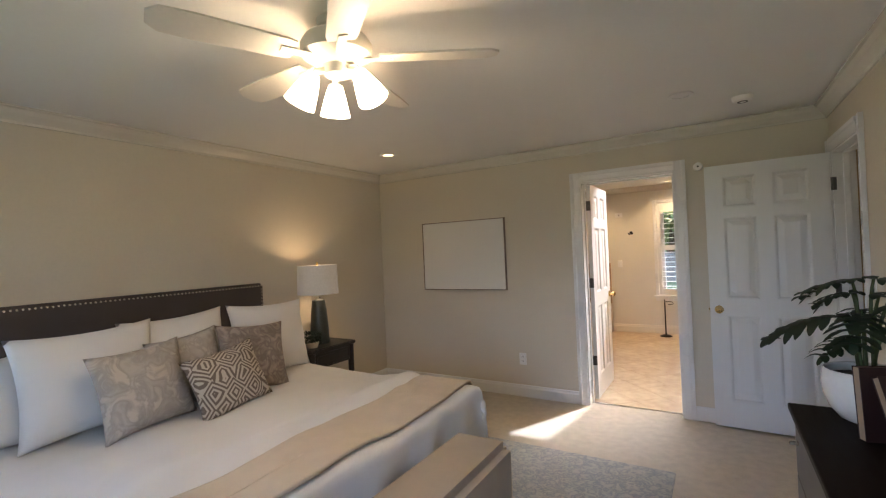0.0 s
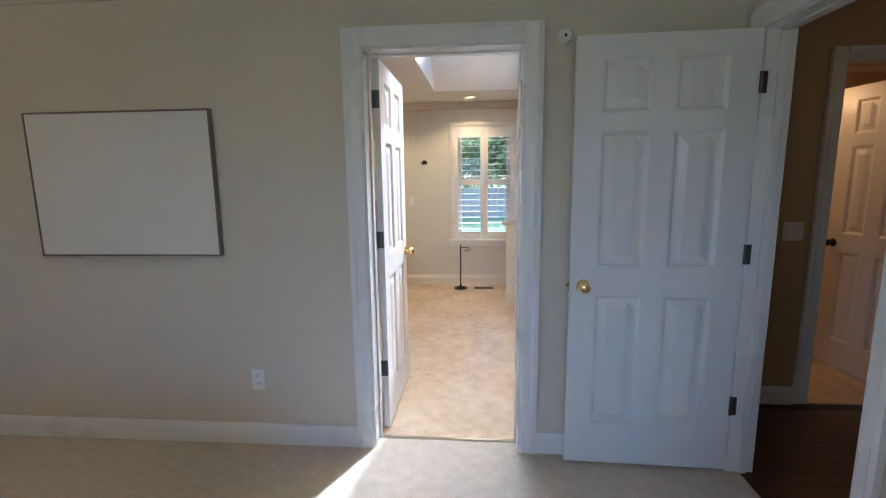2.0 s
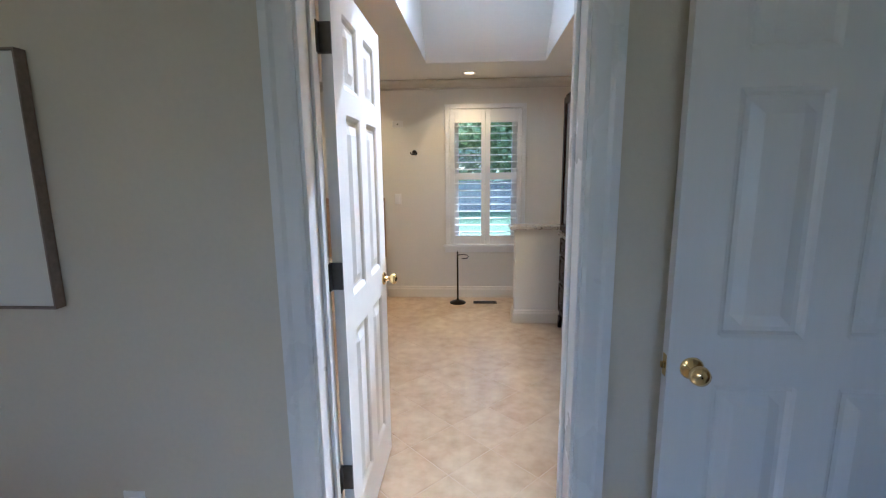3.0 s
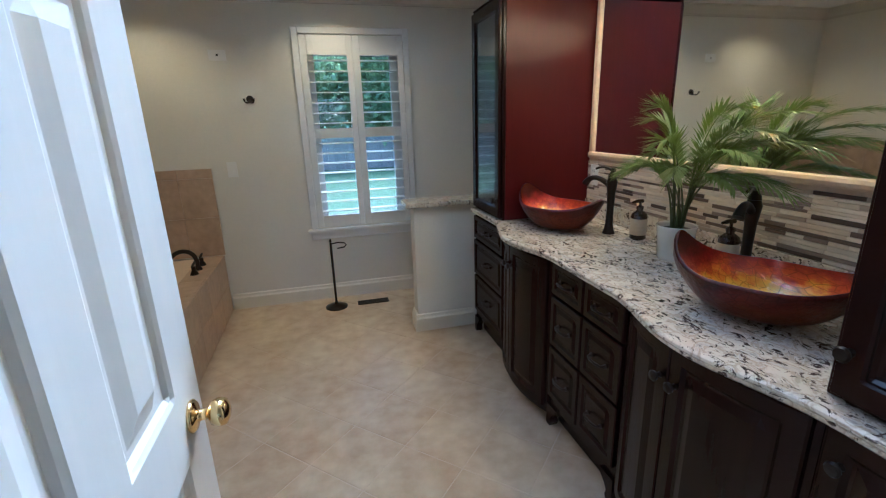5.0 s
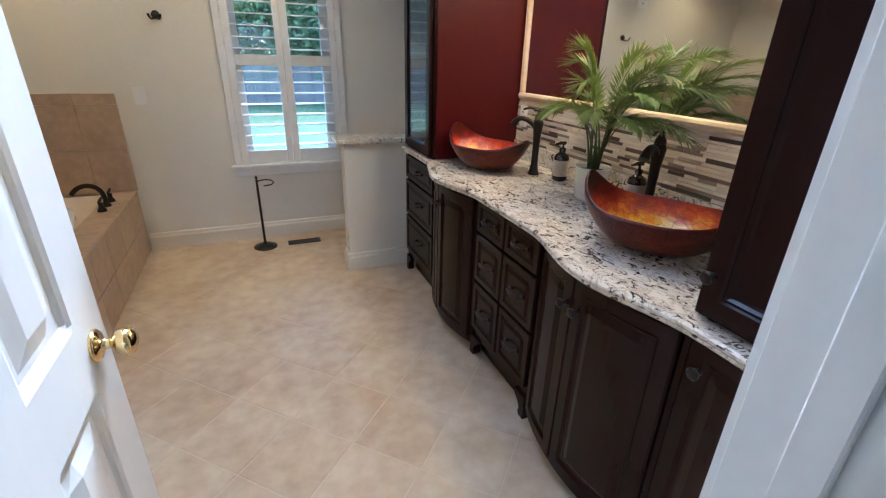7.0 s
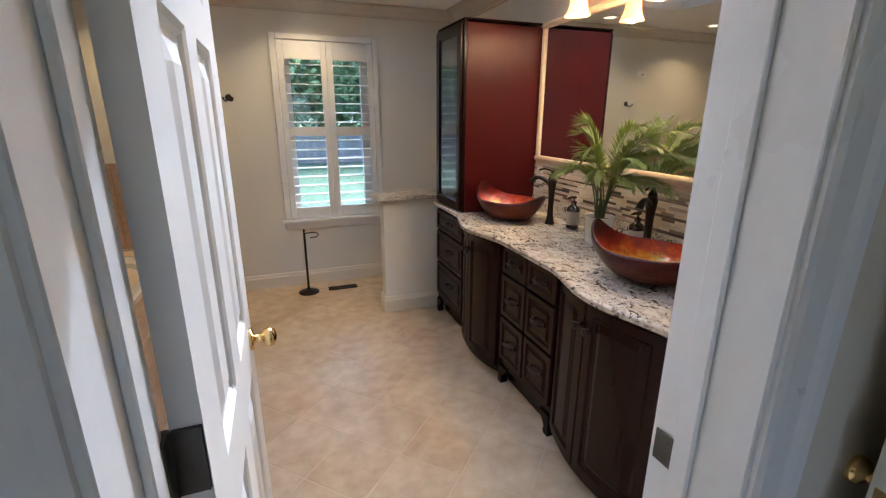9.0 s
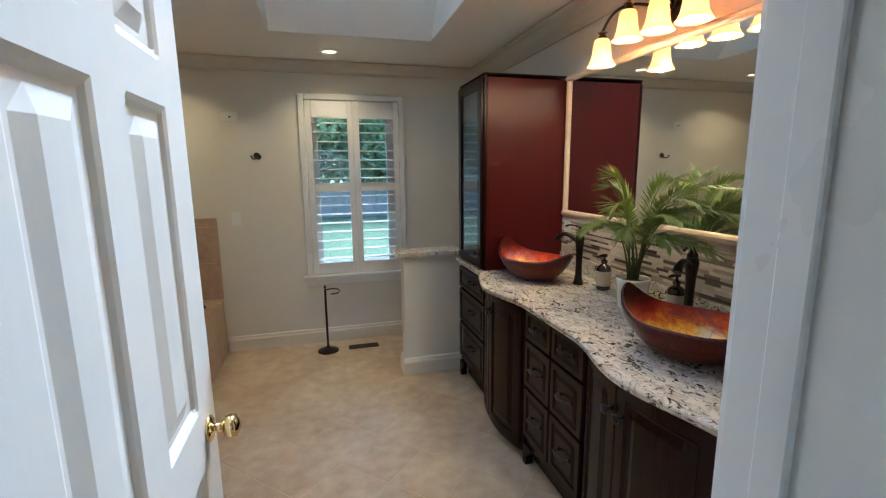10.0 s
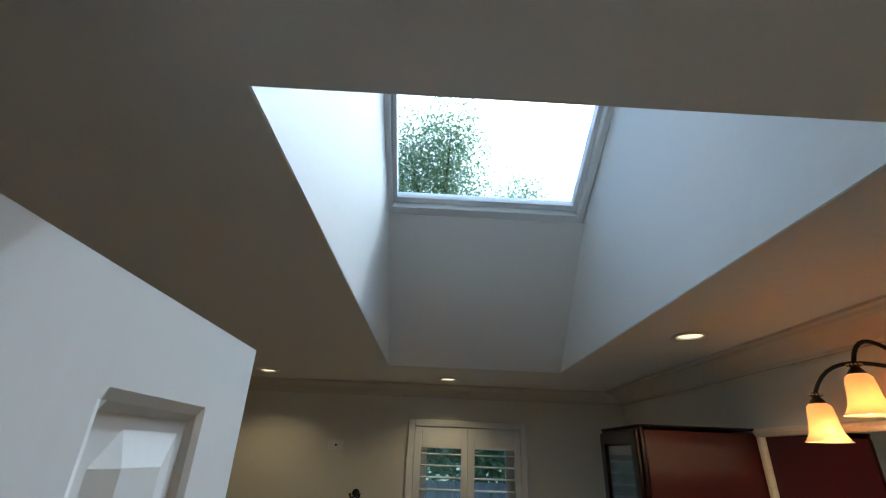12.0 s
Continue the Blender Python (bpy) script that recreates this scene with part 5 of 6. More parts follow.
# tiled tub surround
t = thing("bathtub", (-1.45, 2.4, 0), "white drop-in bathtub set in a beige tiled deck", "bathtub")
DK = 0.47
deck = part("deck", boxes((-2.025, -0.905, 1.35, 3.596, 0, DK - 0.012)), M["grout"], t)
bm = bmesh.new()
n = 40
rings = []
for s, z in ((1.0, DK + 0.001), (1.0, DK + 0.03), (0.97, DK + 0.04), (0.88, DK + 0.038), (0.84, DK + 0.02), (0.80, DK - 0.1), (0.74, DK - 0.3), (0.5, DK - 0.36), (0.0, DK - 0.37)):
    rings.append([bm.verts.new((-1.50 + 0.44 * s * abs(math.cos(q)) ** 0.6 * (1 if math.cos(q) > 0 else -1), 2.40 + 0.88 * s * abs(math.sin(q)) ** 0.6 * (1 if math.sin(q) > 0 else -1), z)) for q in (2 * math.pi * i / n for i in range(n))])
for q0, q1 in zip(rings, rings[1:]):
    for i in range(n):
        bm.faces.new((q0[i], q0[(i + 1) % n], q1[(i + 1) % n], q1[i]))
part("tub", bm, M["tub"], t, "white acrylic tub", smooth=2)
for i, zz in ((0, 0), (1, 0), (2, 0)):
    y = 3.36 - i * 0.11
    p = Vector((-1.0, y, DK + 0.002))
    bm = lathe([(0.0, 0), (0.028, 0), (0.024, 0.012), (0.014, 0.03), (0.014, 0.055), (0.0, 0.06)], p, 18, cap=False)
    if i == 1:
        tube(bezier(p + Vector((0, 0, 0.05)), p + Vector((0.0, 0, 0.16)), p + Vector((-0.12, 0, 0.17)), p + Vector((-0.17, 0, 0.09)), 12), 0.015, 12, bm)
    else:
        tube([p + Vector((0, -0.035, 0.065)), p + Vector((0, 0, 0.068)), p + Vector((0, 0.045, 0.078))], [0.006, 0.010, 0.006], 10, bm)
    part("faucet" if i == 1 else "tap_handle", bm, M["bronze"], t, "dark bronze tub filler", smooth=2)

# ---- bedroom things ----
t = thing("ceiling_fan", (-0.60, -3.02, CEIL), "white ceiling fan at rest with three lit opal shades", "ceiling fan")
FC = (-0.60, -3.02, 0)
part("canopy", lathe([(0.0, CEIL - 0.001), (0.075, CEIL - 0.001), (0.072, CEIL - 0.03), (0.04, CEIL - 0.055), (0.0, CEIL - 0.055)], FC, cap=False), M["fan"], t, smooth=2)
part("motor", lathe([(0.0, CEIL - 0.055), (0.06, CEIL - 0.06), (0.125, CEIL - 0.075), (0.14, CEIL - 0.10), (0.135, CEIL - 0.14), (0.09, CEIL - 0.165), (0.05, CEIL - 0.175), (0.05, CEIL - 0.215), (0.0, CEIL - 0.22)], FC, 36, cap=False), M["fan"], t, smooth=2)
for i in range(5):
    a = 2 * math.pi * i / 5 + 0.55
    m = Matrix.Translation((FC[0], FC[1], CEIL - 0.15)) @ Matrix.Rotation(a, 4, "Z") @ Matrix.Rotation(radians(11), 4, "X")
    bm = bmesh.new()
    prof = [(0.17, -0.05), (0.20, -0.058), (0.50, -0.068), (0.60, -0.062), (0.635, -0.03), (0.635, 0.03), (0.60, 0.062), (0.50, 0.068), (0.20, 0.058), (0.17, 0.05)]
    lo, hi = [bm.verts.new((u, v, -0.004)) for u, v in prof], [bm.verts.new((u, v, 0.004)) for u, v in prof]
    bm.faces.new(lo), bm.faces.new(hi[::-1])
    for k in range(len(prof)):
        j = (k + 1) % len(prof)
        bm.faces.new((lo[k], lo[j], hi[j], hi[k]))
    bl = part("blade", moved(bm, m), M["fan"], t)
    part("bracket", moved(boxes((0.09, 0.22, -0.018, 0.018, -0.010, -0.0045), bevel=0.002), m), M["fan"], bl)
for (px, py) in ((-0.78, -2.87), (-0.72, -3.13), (-0.43, -2.98)):
    d = Vector((px - FC[0], py - FC[1], 0)).normalized()
    b = Vector((FC[0], FC[1], CEIL - 0.20)) + d * 0.085
    axis = (d * 0.5 + Vector((0, 0, -1))).normalized()
    m = Matrix.Translation(b + axis * 0.02) @ Vector((0, 0, -1)).rotation_difference(axis).to_matrix().to_4x4()
    part("lamp_arm", tube([Vector((FC[0], FC[1], CEIL - 0.19)) + d * 0.03, b, b + axis * 0.03], 0.013, 10), M["fan"], t, smooth=2)
    part("shade", moved(lathe([(0.026, 0.0), (0.034, -0.02), (0.046, -0.06), (0.056, -0.10), (0.062, -0.125), (0.058, -0.124), (0.050, -0.10), (0.040, -0.06), (0.028, -0.02), (0.022, -0.002)], seg=24, cap=False), m), M["fanshade"], t, "lit opal glass shade", smooth=True)
    part("bulb", moved(lathe([(0.0, -0.03), (0.016, -0.045), (0.024, -0.07), (0.018, -0.092), (0.0, -0.10)], seg=14, cap=False), m), M["bulb"], t, smooth=True)
part("pull_chain", tube([(FC[0] - 0.03, FC[1] + 0.03, CEIL - 0.22), (FC[0] - 0.03, FC[1] + 0.03, CEIL - 0.36)], 0.0025, 6), M["brass"], t)

t = thing("wall_canvas", (-1.645, BY1, 1.05), "blank white canvas in a thin brown frame on the wall", "picture")
part("canvas", boxes((-2.128, -1.162, BY1 - 0.034, BY1 - 0.004, 1.057, 1.770), bevel=0.002), M["canvas"], t)
part("frame", boxes((-2.134, -2.129, BY1 - 0.038, BY1 - 0.003, 1.049, 1.778), (-1.161, -1.156, BY1 - 0.038, BY1 - 0.003, 1.049, 1.778), (-2.129, -1.161, BY1 - 0.038, BY1 - 0.003, 1.049, 1.056), (-2.129, -1.161, BY1 - 0.038, BY1 - 0.003, 1.771, 1.778)), M["framewood"], t)


def soft_sheet(x0, x1, y0, y1, top, drop, mat, name, parent=None, seed=0, crease=0.010, nx=90, ny=90, sides=(True, True, True), hem=0.0, wander=0.0):
    """Cloth laid over a bed: flat on top, rounded over the foot and both long sides, hanging by drop. sides: far, near, foot."""
    bm = bmesh.new()
    r = 0.055

    def over(s, lim0, lim1, on0, on1):
        # arc length s to (place, fall)
        for lim, sgn, on in ((lim1, 1, on1), (lim0, -1, on0)):
            q = (s - lim) * sgn + r
            if on and q > 0:
                a = min(q / r, math.pi / 2)
                return lim - sgn * r + sgn * r * math.sin(a), r * (1 - math.cos(a)) + max(0, q - r * math.pi / 2)
        return s, 0.0

    far, near, foot = sides
    ext = drop - r + r * math.pi / 2 - r
    s0, s1 = x0, x1 + (ext if foot else 0)
    t0, t1 = y0 - (ext if near else 0), y1 + (ext if far else 0)
    rows = []
    for i in range(nx + 1):
        row = []
        for j in range(ny + 1):
            s, q = s0 + (s1 - s0) * i / nx, t0 + (t1 - t0) * j / ny
            x, fx = over(s, x0, x1, False, foot)
            y, fy = over(q, y0, y1, near, far)
            n1 = noise.noise(Vector((s * 2.2 + seed, q * 2.2, seed)))
            n2 = noise.noise(Vector((s * 6.5, q * 4.0 + seed, 3.1)))
            fall = max(fx, fy)
            # the turned-back hem puffs up in a long soft ridge
            puff = hem * math.exp(-((s + 1.13 + 0.05 * n1) / 0.11) ** 2)
            n3 = noise.noise(Vector((s * 13.0 + 2 * n1, q * 7.0, seed + 7.0)))
            z = top - fall + crease * (n1 + 0.45 * n2 + 0.16 * n3) * (1 if fall < 0.03 else 0.4) + puff * max(0, 1 - fall / 0.1)
            fold = 0.022 * math.sin(q * 17 + 3 * n1) * min(1, fx / 0.2) if fx else 0
            fold2 = 0.022 * math.sin(s * 15 + 3 * n1) * min(1, fy / 0.2) if fy else 0
            x += wander * noise.noise(Vector((q * 1.7, seed, 1.3))) * (1 if i < nx / 2 else 0.6)
            row.append(bm.verts.new((x + fold, y + fold2 * (1 if y > (y0 + y1) / 2 else -1), max(z, 0.012))))
        rows.append(row)
    for q0, q1 in zip(rows, rows[1:]):
        for j in range(ny):
            bm.faces.new((q0[j], q1[j], q1[j + 1], q0[j + 1]))
    ob = part(name, bm, mat, parent, smooth=True)
    so = ob.modifiers.new("thick", "SOLIDIFY")
    so.thickness, so.offset = 0.014, -1
    return ob


BEDX0, BEDX1, BEDY0, BEDY1, BEDT = -2.62, -0.68, -3.83, -1.84, 0.615
t = thing("bed", (-1.6, -2.85, 0), "king bed with a dark nailhead headboard, made up in white", "bed")
hb = part("headboard", boxes((BX0 + 0.02, -2.64, -3.86, -1.875, 0.12, 1.262), bevel=0.018, seg=3), M["headboard"], t, "charcoal upholstered headboard", smooth=2)
nail = lathe([(0.0, 0.005), (0.005, 0.004), (0.0075, 0.0)], seg=8, cap=False)
moved(nail, Matrix.Rotation(radians(90), 4, "Y"))
nails = bmesh.new()
spots = [(-3.84 + 0.0262 * i, 1.240) for i in range(75)] + [(-1.898, 1.240 - 0.0262 * i) for i in range(1, 22)]
for y, z in spots:
    tmp = nail.copy()
    for f in tmp.faces:
        nails.faces.new([nails.verts.new(v.co + Vector((-2.6395, y, z))) for v in f.verts])
    tmp.free()
nail.free()
part("nailhead_trim", nails, M["nail"], hb, "row of bright nailheads")
part("base", boxes((BEDX0, BEDX1 - 0.05, BEDY0 + 0.04, BEDY1 - 0.04, 0.06, 0.30), bevel=0.02), M["bedlinen"], t)
part("mattress", boxes((BEDX0, BEDX1 - 0.02, BEDY0 + 0.02, BEDY1 - 0.02, 0.30, BEDT - 0.02), bevel=0.05, seg=3), M["bedlinen"], t, smooth=2)
for xx in (BEDX0 + 0.08, BEDX1 - 0.14):
    for yy in (BEDY0 + 0.1, BEDY1 - 0.1):
        part("leg", boxes((xx - 0.03, xx + 0.03, yy - 0.03, yy + 0.03, 0, 0.06)), M["blackwood"], t)
tagged(soft_sheet(-2.25, BEDX1 + 0.05, BEDY0, BEDY1, BEDT + 0.012, 0.42, M["bedlinen"], "duvet", seed=2.0, crease=0.022, hem=0.045), "white rumpled duvet hanging over the bed", "duvet")
tagged(soft_sheet(-1.03, -0.68, BEDY0 - 0.012, BEDY1 + 0.012, BEDT + 0.036, 0.18, M["throw"], "throw_blanket", seed=2.0, nx=40, ny=100, crease=0.022, sides=(True, True, False), wander=0.07), "beige knitted throw folded across the bed's foot", "blanket")


def cushion(name, w, h, d, mat, label, place, category="pillow", group=""):
    """A stuffed cushion, w wide, h high, standing on its lower edge; place: where that edge's middle stands, lean and turn."""
    bm = bmesh.new()
    n = 22
    sides = []
    for s in (1, -1):
        g = []
        for i in range(n + 1):
            row = []
            for j in range(n + 1):
                u, v = 2 * i / n - 1, 2 * j / n - 1
                pin = 1 - 0.10 * (1 - u * u) * (abs(v) ** 3)
                pin2 = 1 - 0.09 * (1 - v * v) * (abs(u) ** 3)
                th = d / 2 * ((1 - abs(u) ** 2.2) * (1 - abs(v) ** 2.2)) ** 0.62
                wr = 0.011 * noise.noise(Vector((u * 2.6 + w * 9, v * 2.6, s + h * 5))) * (1 if th > 0.005 else 0)
                row.append(bm.verts.new((s * th + s * wr, u * w / 2 * pin2, h / 2 + v * h / 2 * pin)))
            g.append(row)
        sides.append(g)
        for i in range(n):
            for j in range(n):
                bm.faces.new((g[i][j], g[i + 1][j], g[i + 1][j + 1], g[i][j + 1]))
    bmesh.ops.remove_doubles(bm, verts=bm.verts, dist=0.0015)
    (x, y, z), lean, turn, roll = place
    moved(bm, Matrix.Translation((x, y, z)) @ Matrix.Rotation(radians(turn), 4, "Z") @ Matrix.Rotation(radians(-lean), 4, "Y") @ Matrix.Rotation(radians(roll), 4, "X"))
    return tagged(part(name, bm, mat, smooth=True), label, category, group)


Z = BEDT + 0.012
for y, r, x in ((-3.30, 1, -2.06), (-2.79, 2, -2.17), (-2.17, -2, -2.14)):
    cushion("pillow", 0.64, 0.53, 0.21, M["bedlinen"], "plump white pillow leaning on the headboard", ((x, y, Z), 13, 0, r), group="white pillows")
cushion("pillow", 0.64, 0.46, 0.19, M["bedlinen"], "plump white pillow lying on the bed's near side", ((-2.16, -3.70, Z), 24, 4, 2), group="white pillows")
cushion("throw_pillow", 0.46, 0.43, 0.15, M["marble_cloth"], "grey marbled square throw pillow", ((-1.83, -3.15, Z), 17, 4, 3), group="throw pillows")
cushion("throw_pillow", 0.44, 0.43, 0.14, M["marble_cloth"], "grey marbled square throw pillow behind the others", ((-1.98, -2.83, Z), 14, 3, 5), group="throw pillows")
cushion("throw_pillow", 0.46, 0.44, 0.14, M["brown_cloth"], "taupe printed square throw pillow", ((-1.88, -2.52, Z), 17, -6, -5), group="throw pillows")
cushion("throw_pillow", 0.46, 0.36, 0.15, M["diamond_cloth"], "brown and cream diamond patterned lumbar pillow", ((-1.68, -2.77, Z), 22, 2, 7), group="throw pillows")

t = thing("bench", (-0.40, -3.0, 0), "oatmeal upholstered bench at the foot of the bed", "bench")
part("seat", boxes((-0.61, -0.275, -3.75, -2.21, 0.18, 0.49), bevel=0.04, seg=4), M["linen"], t, smooth=2)
for xx in (-0.57, -0.315):
    for yy in (-3.70, -2.26):
        part("leg", boxes((xx - 0.028, xx + 0.028, yy - 0.028, yy + 0.028, 0.012, 0.18), bevel=0.004), M["blackwood"], t)

tagged(part("area_rug", boxes((-2.2, 0.372, -4.2, -1.185, 0.001, 0.011), bevel=0.004), M["rug"]), "distressed grey and cream area rug on the carpet", "rug")

# nightstand, lamp and small pot plant
NX0, NX1, NY0, NY1, NZ = -2.72, -2.245, -1.74, -1.205, 0.682
t = thing("nightstand", (-2.48, -1.47, 0), "black wooden nightstand with turned legs", "nightstand")
part("top", boxes((NX0, NX1, NY0, NY1, NZ - 0.028, NZ), bevel=0.006, seg=2), M["blackwood"], t)
ap = part("apron", boxes((NX0 + 0.025, NX1 - 0.025, NY0 + 0.025, NY1 - 0.025, NZ - 0.17, NZ - 0.028)), M["blackwood"], t)
part("drawer", raised(NY1 - NY0 - 0.12, 0.11, lambda u, v, d: (NX1 - 0.024 + d, NY0 + 0.06 + u, NZ - 0.155 + v), [(0, -0.003), (0.003, 0.004), (0.02, 0.004), (0.025, 0.001), (1, 0.001)], 0.0), M["blackwood"], t)
for xx in (NX0 + 0.035, NX1 - 0.035):
    for yy in (NY0 + 0.035, NY1 - 0.035):
        part("leg", lathe([(0.0, 0.001), (0.014, 0.001), (0.018, 0.04), (0.022, 0.20), (0.024, 0.34), (0.020, 0.38), (0.027, 0.40), (0.027, NZ - 0.03), (0.0, NZ - 0.03)], (xx, yy, 0), 14, cap=False), M["blackwood"], t, smooth=2)
t = thing("table_lamp", (-2.46, -1.44, NZ), "stoneware table lamp with a lit cream drum shade", "lamp")
LC = (-2.46, -1.44, NZ + 0.001)
part("base", lathe([(0.0, 0), (0.082, 0), (0.085, 0.01), (0.080, 0.15), (0.070, 0.28), (0.058, 0.38), (0.054, 0.39), (0.020, 0.398), (0.012, 0.42), (0.0, 0.42)], LC, 32, cap=False), M["lampbase"], t, "dark ribbed stoneware base", smooth=2)
part("shade", lathe([(0.182, 0.445), (0.175, 0.705), (0.173, 0.705), (0.180, 0.445)], LC, 40, cap=False), M["lampshade"], t, "cream linen drum shade", smooth=2)
part("harp", tube([(LC[0] - 0.17, LC[1], LC[2] + 0.690), (LC[0], LC[1], LC[2] + 0.695), (LC[0] + 0.17, LC[1], LC[2] + 0.690)], 0.002, 6), M["brass"], t)
part("finial", lathe([(0.0, 0.695), (0.006, 0.70), (0.008, 0.712), (0.012, 0.722), (0.008, 0.732), (0.0, 0.735)], LC, 14, cap=False), M["brass"], t, "bright brass finial", smooth=2)
part("bulb", lathe([(0.0, 0.50), (0.018, 0.51), (0.028, 0.545), (0.022, 0.575), (0.0, 0.585)], LC, 14, cap=False), M["bulb"], t, smooth=True)
t = thing("small_plant", (-2.36, -1.62, NZ), "small green plant in a clay dish on the nightstand", "plant")
part("pot", lathe([(0.0, 0), (0.04, 0), (0.055, 0.045), (0.05, 0.045), (0.0, 0.03)], (-2.36, -1.62, NZ + 0.001), 20, cap=False), M["label"], t, smooth=2)
bm = bmesh.new()
rnd = random.Random(3)
for i in range(240):
    a, r, z = rnd.random() * 6.28, 0.085 * rnd.random() ** 0.5, 0.04 + 0.09 * rnd.random()
    p = Vector((-2.36 + r * math.cos(a), -1.62 + r * math.sin(a), NZ + z))
    q, w = Vector((rnd.uniform(-1, 1), rnd.uniform(-1, 1), rnd.uniform(-0.3, 1))).normalized() * 0.03, Vector((rnd.uniform(-1, 1), rnd.uniform(-1, 1), rnd.uniform(-1, 1))).normalized() * 0.009
    bm.faces.new([bm.verts.new(x) for x in (p, p + q * 0.5 + w, p + q, p + q * 0.5 - w)])
part("foliage", bm, M["leaf"], t)

# dresser with plant and boards
t = thing("dresser", (1.1, -2.9, 0), "dark brown dresser with grey drawer fronts and metal pulls", "dresser")
QX, QY0, QY1, QZ = 0.862, -3.62, -2.095, 0.80
part("top", boxes((QX, 1.352, QY0, QY1, QZ - 0.024, QZ), bevel=0.003), M["dresser"], t)
part("body", boxes((QX + 0.022, 1.35, QY0 + 0.01, QY1 - 0.01, 0.05, QZ - 0.024)), M["dresser"], t)
part("plinth", boxes((QX + 0.05, 1.34, QY0 + 0.04, QY1 - 0.04, 0.0, 0.05)), M["dresser"], t)
for i in range(2):
    for j in range(3):
        a = QY0 + 0.02 + i * 0.745
        z0 = 0.065 + j * 0.237
        d = part("drawer", raised(0.735, 0.228, lambda u, v, dd, a=a, z0=z0: (QX + 0.018 - dd, a + u, z0 + v), [(0, -0.003), (0.003, 0.0), (1, 0.0)], 0.004), M["dresserfront"], t)
        for yy in (a + 0.12, a + 0.655):
            part("pull", boxes((QX - 0.012, QX + 0.02, yy - 0.012, yy + 0.012, z0 + 0.135, z0 + 0.15), bevel=0.002), M["nail"], d, "bright metal pull")


def lobed_leaf(length, width, lobes, seed):
    """A broad leaf along +x, cut into drooping fingers on both sides of its midrib."""
    bm = bmesh.new()
    rnd = random.Random(seed)
    rib = lambda t_: Vector((length * t_, 0, -length * 0.45 * t_ ** 2))  # noqa: E731

    def finger(root, way, ln, half, sag, rise):
        side = Vector((-way.y, way.x, 0)).normalized()
        rows = []
        for d, w in ((-0.06, 0.80), (0.18, 1.0), (0.45, 0.80), (0.68, 0.95), (0.88, 0.66), (1.0, 0.12)):
            p = root + way * ln * d + Vector((0, 0, rise * d - sag * max(0, d) ** 2))
            cup = Vector((0, 0, -0.10 * half))
            rows.append([bm.verts.new(q) for q in (p + side * half * w + cup, p, p - side * half * w + cup)])
        for a, b in zip(rows, rows[1:]):
            for q in (0, 1):
                bm.faces.new((a[q], b[q], b[q + 1], a[q + 1]))

    for i in range(lobes):
        t_ = (i + 0.35) / (lobes + 0.2)
        ln = width * 0.56 * math.sin(math.pi * (0.20 + 0.68 * t_)) ** 0.7
        for sg in (-1, 1):
            k = ln * rnd.uniform(0.88, 1.12)
            way = Vector((0.22 + 0.75 * t_ + rnd.uniform(-0.08, 0.08) - (0.5 if i == 0 else 0), sg, 0)).normalized()
            finger(rib(t_), way, k, length / lobes * 0.60, k * rnd.uniform(0.55, 0.85), 0.03)
    finger(rib(0.80), Vector((1, 0, 0)), length * 0.26, length / lobes * 0.50, length * 0.12, -0.02)
    finger(rib(0.0), Vector((1, 0, 0)), length * 0.86, width * 0.17, length * 0.22, 0.002)
    return bm


PC = Vector((1.075, -2.235, QZ + 0.001))
t = thing("potted_philodendron", tuple(PC), "dark-leaved philodendron in a round white glazed pot", "plant")
part("pot", lathe([(0.0, 0), (0.052, 0), (0.080, 0.014), (0.108, 0.050), (0.124, 0.098), (0.127, 0.140), (0.122, 0.178), (0.117, 0.186), (0.111, 0.182), (0.116, 0.145), (0.112, 0.12), (0.0, 0.12)], PC, 40, cap=False), M["ceramic"], t, "round white glazed pot", smooth=2)
part("soil", lathe([(0.0, 0.160), (0.06, 0.162), (0.1125, 0.154)], PC, 24, cap=False), M["soil"], t)
for k, (ang, out, high, ln, wd, lobes) in enumerate(((174, 0.06, 0.30, 0.23, 0.19, 8), (150, 0.03, 0.47, 0.17, 0.15, 7), (330, 0.03, 0.48, 0.13, 0.11, 6), (345, 0.04, 0.40, 0.19, 0.15, 7), (250, 0.04, 0.31, 0.18, 0.16, 7),
                                                     (310, 0.10, 0.36, 0.21, 0.17, 8), (215, 0.05, 0.20, 0.14, 0.13, 6), (20, 0.08, 0.40, 0.17, 0.15, 7), (85, 0.06, 0.32, 0.17, 0.14, 7), (185, 0.03, 0.41, 0.12, 0.11, 6))):
    a = radians(ang)
    d = Vector((math.cos(a), math.sin(a), 0))
    high *= 0.74
    root = PC + Vector((0, 0, 0.157)) + d * 0.02
    tip = PC + Vector((0, 0, 0.15 + high)) + d * out
    st = part("stem", tube(bezier(root, root + Vector((0, 0, high * 0.5)), tip - Vector((0, 0, high * 0.25)) - d * 0.02, tip, 8), [0.0075 - 0.0004 * i for i in range(9)], 8), M["stalk"], t, smooth=True)
    bm = lobed_leaf(ln, wd, lobes, k)
    moved(bm, Matrix.Translation(tip - d * 0.01) @ Matrix.Rotation(a, 4, "Z") @ Matrix.Rotation(radians(4), 4, "Y"))
    lf = part("leaf", bm, M["leaf"], t, smooth=True)


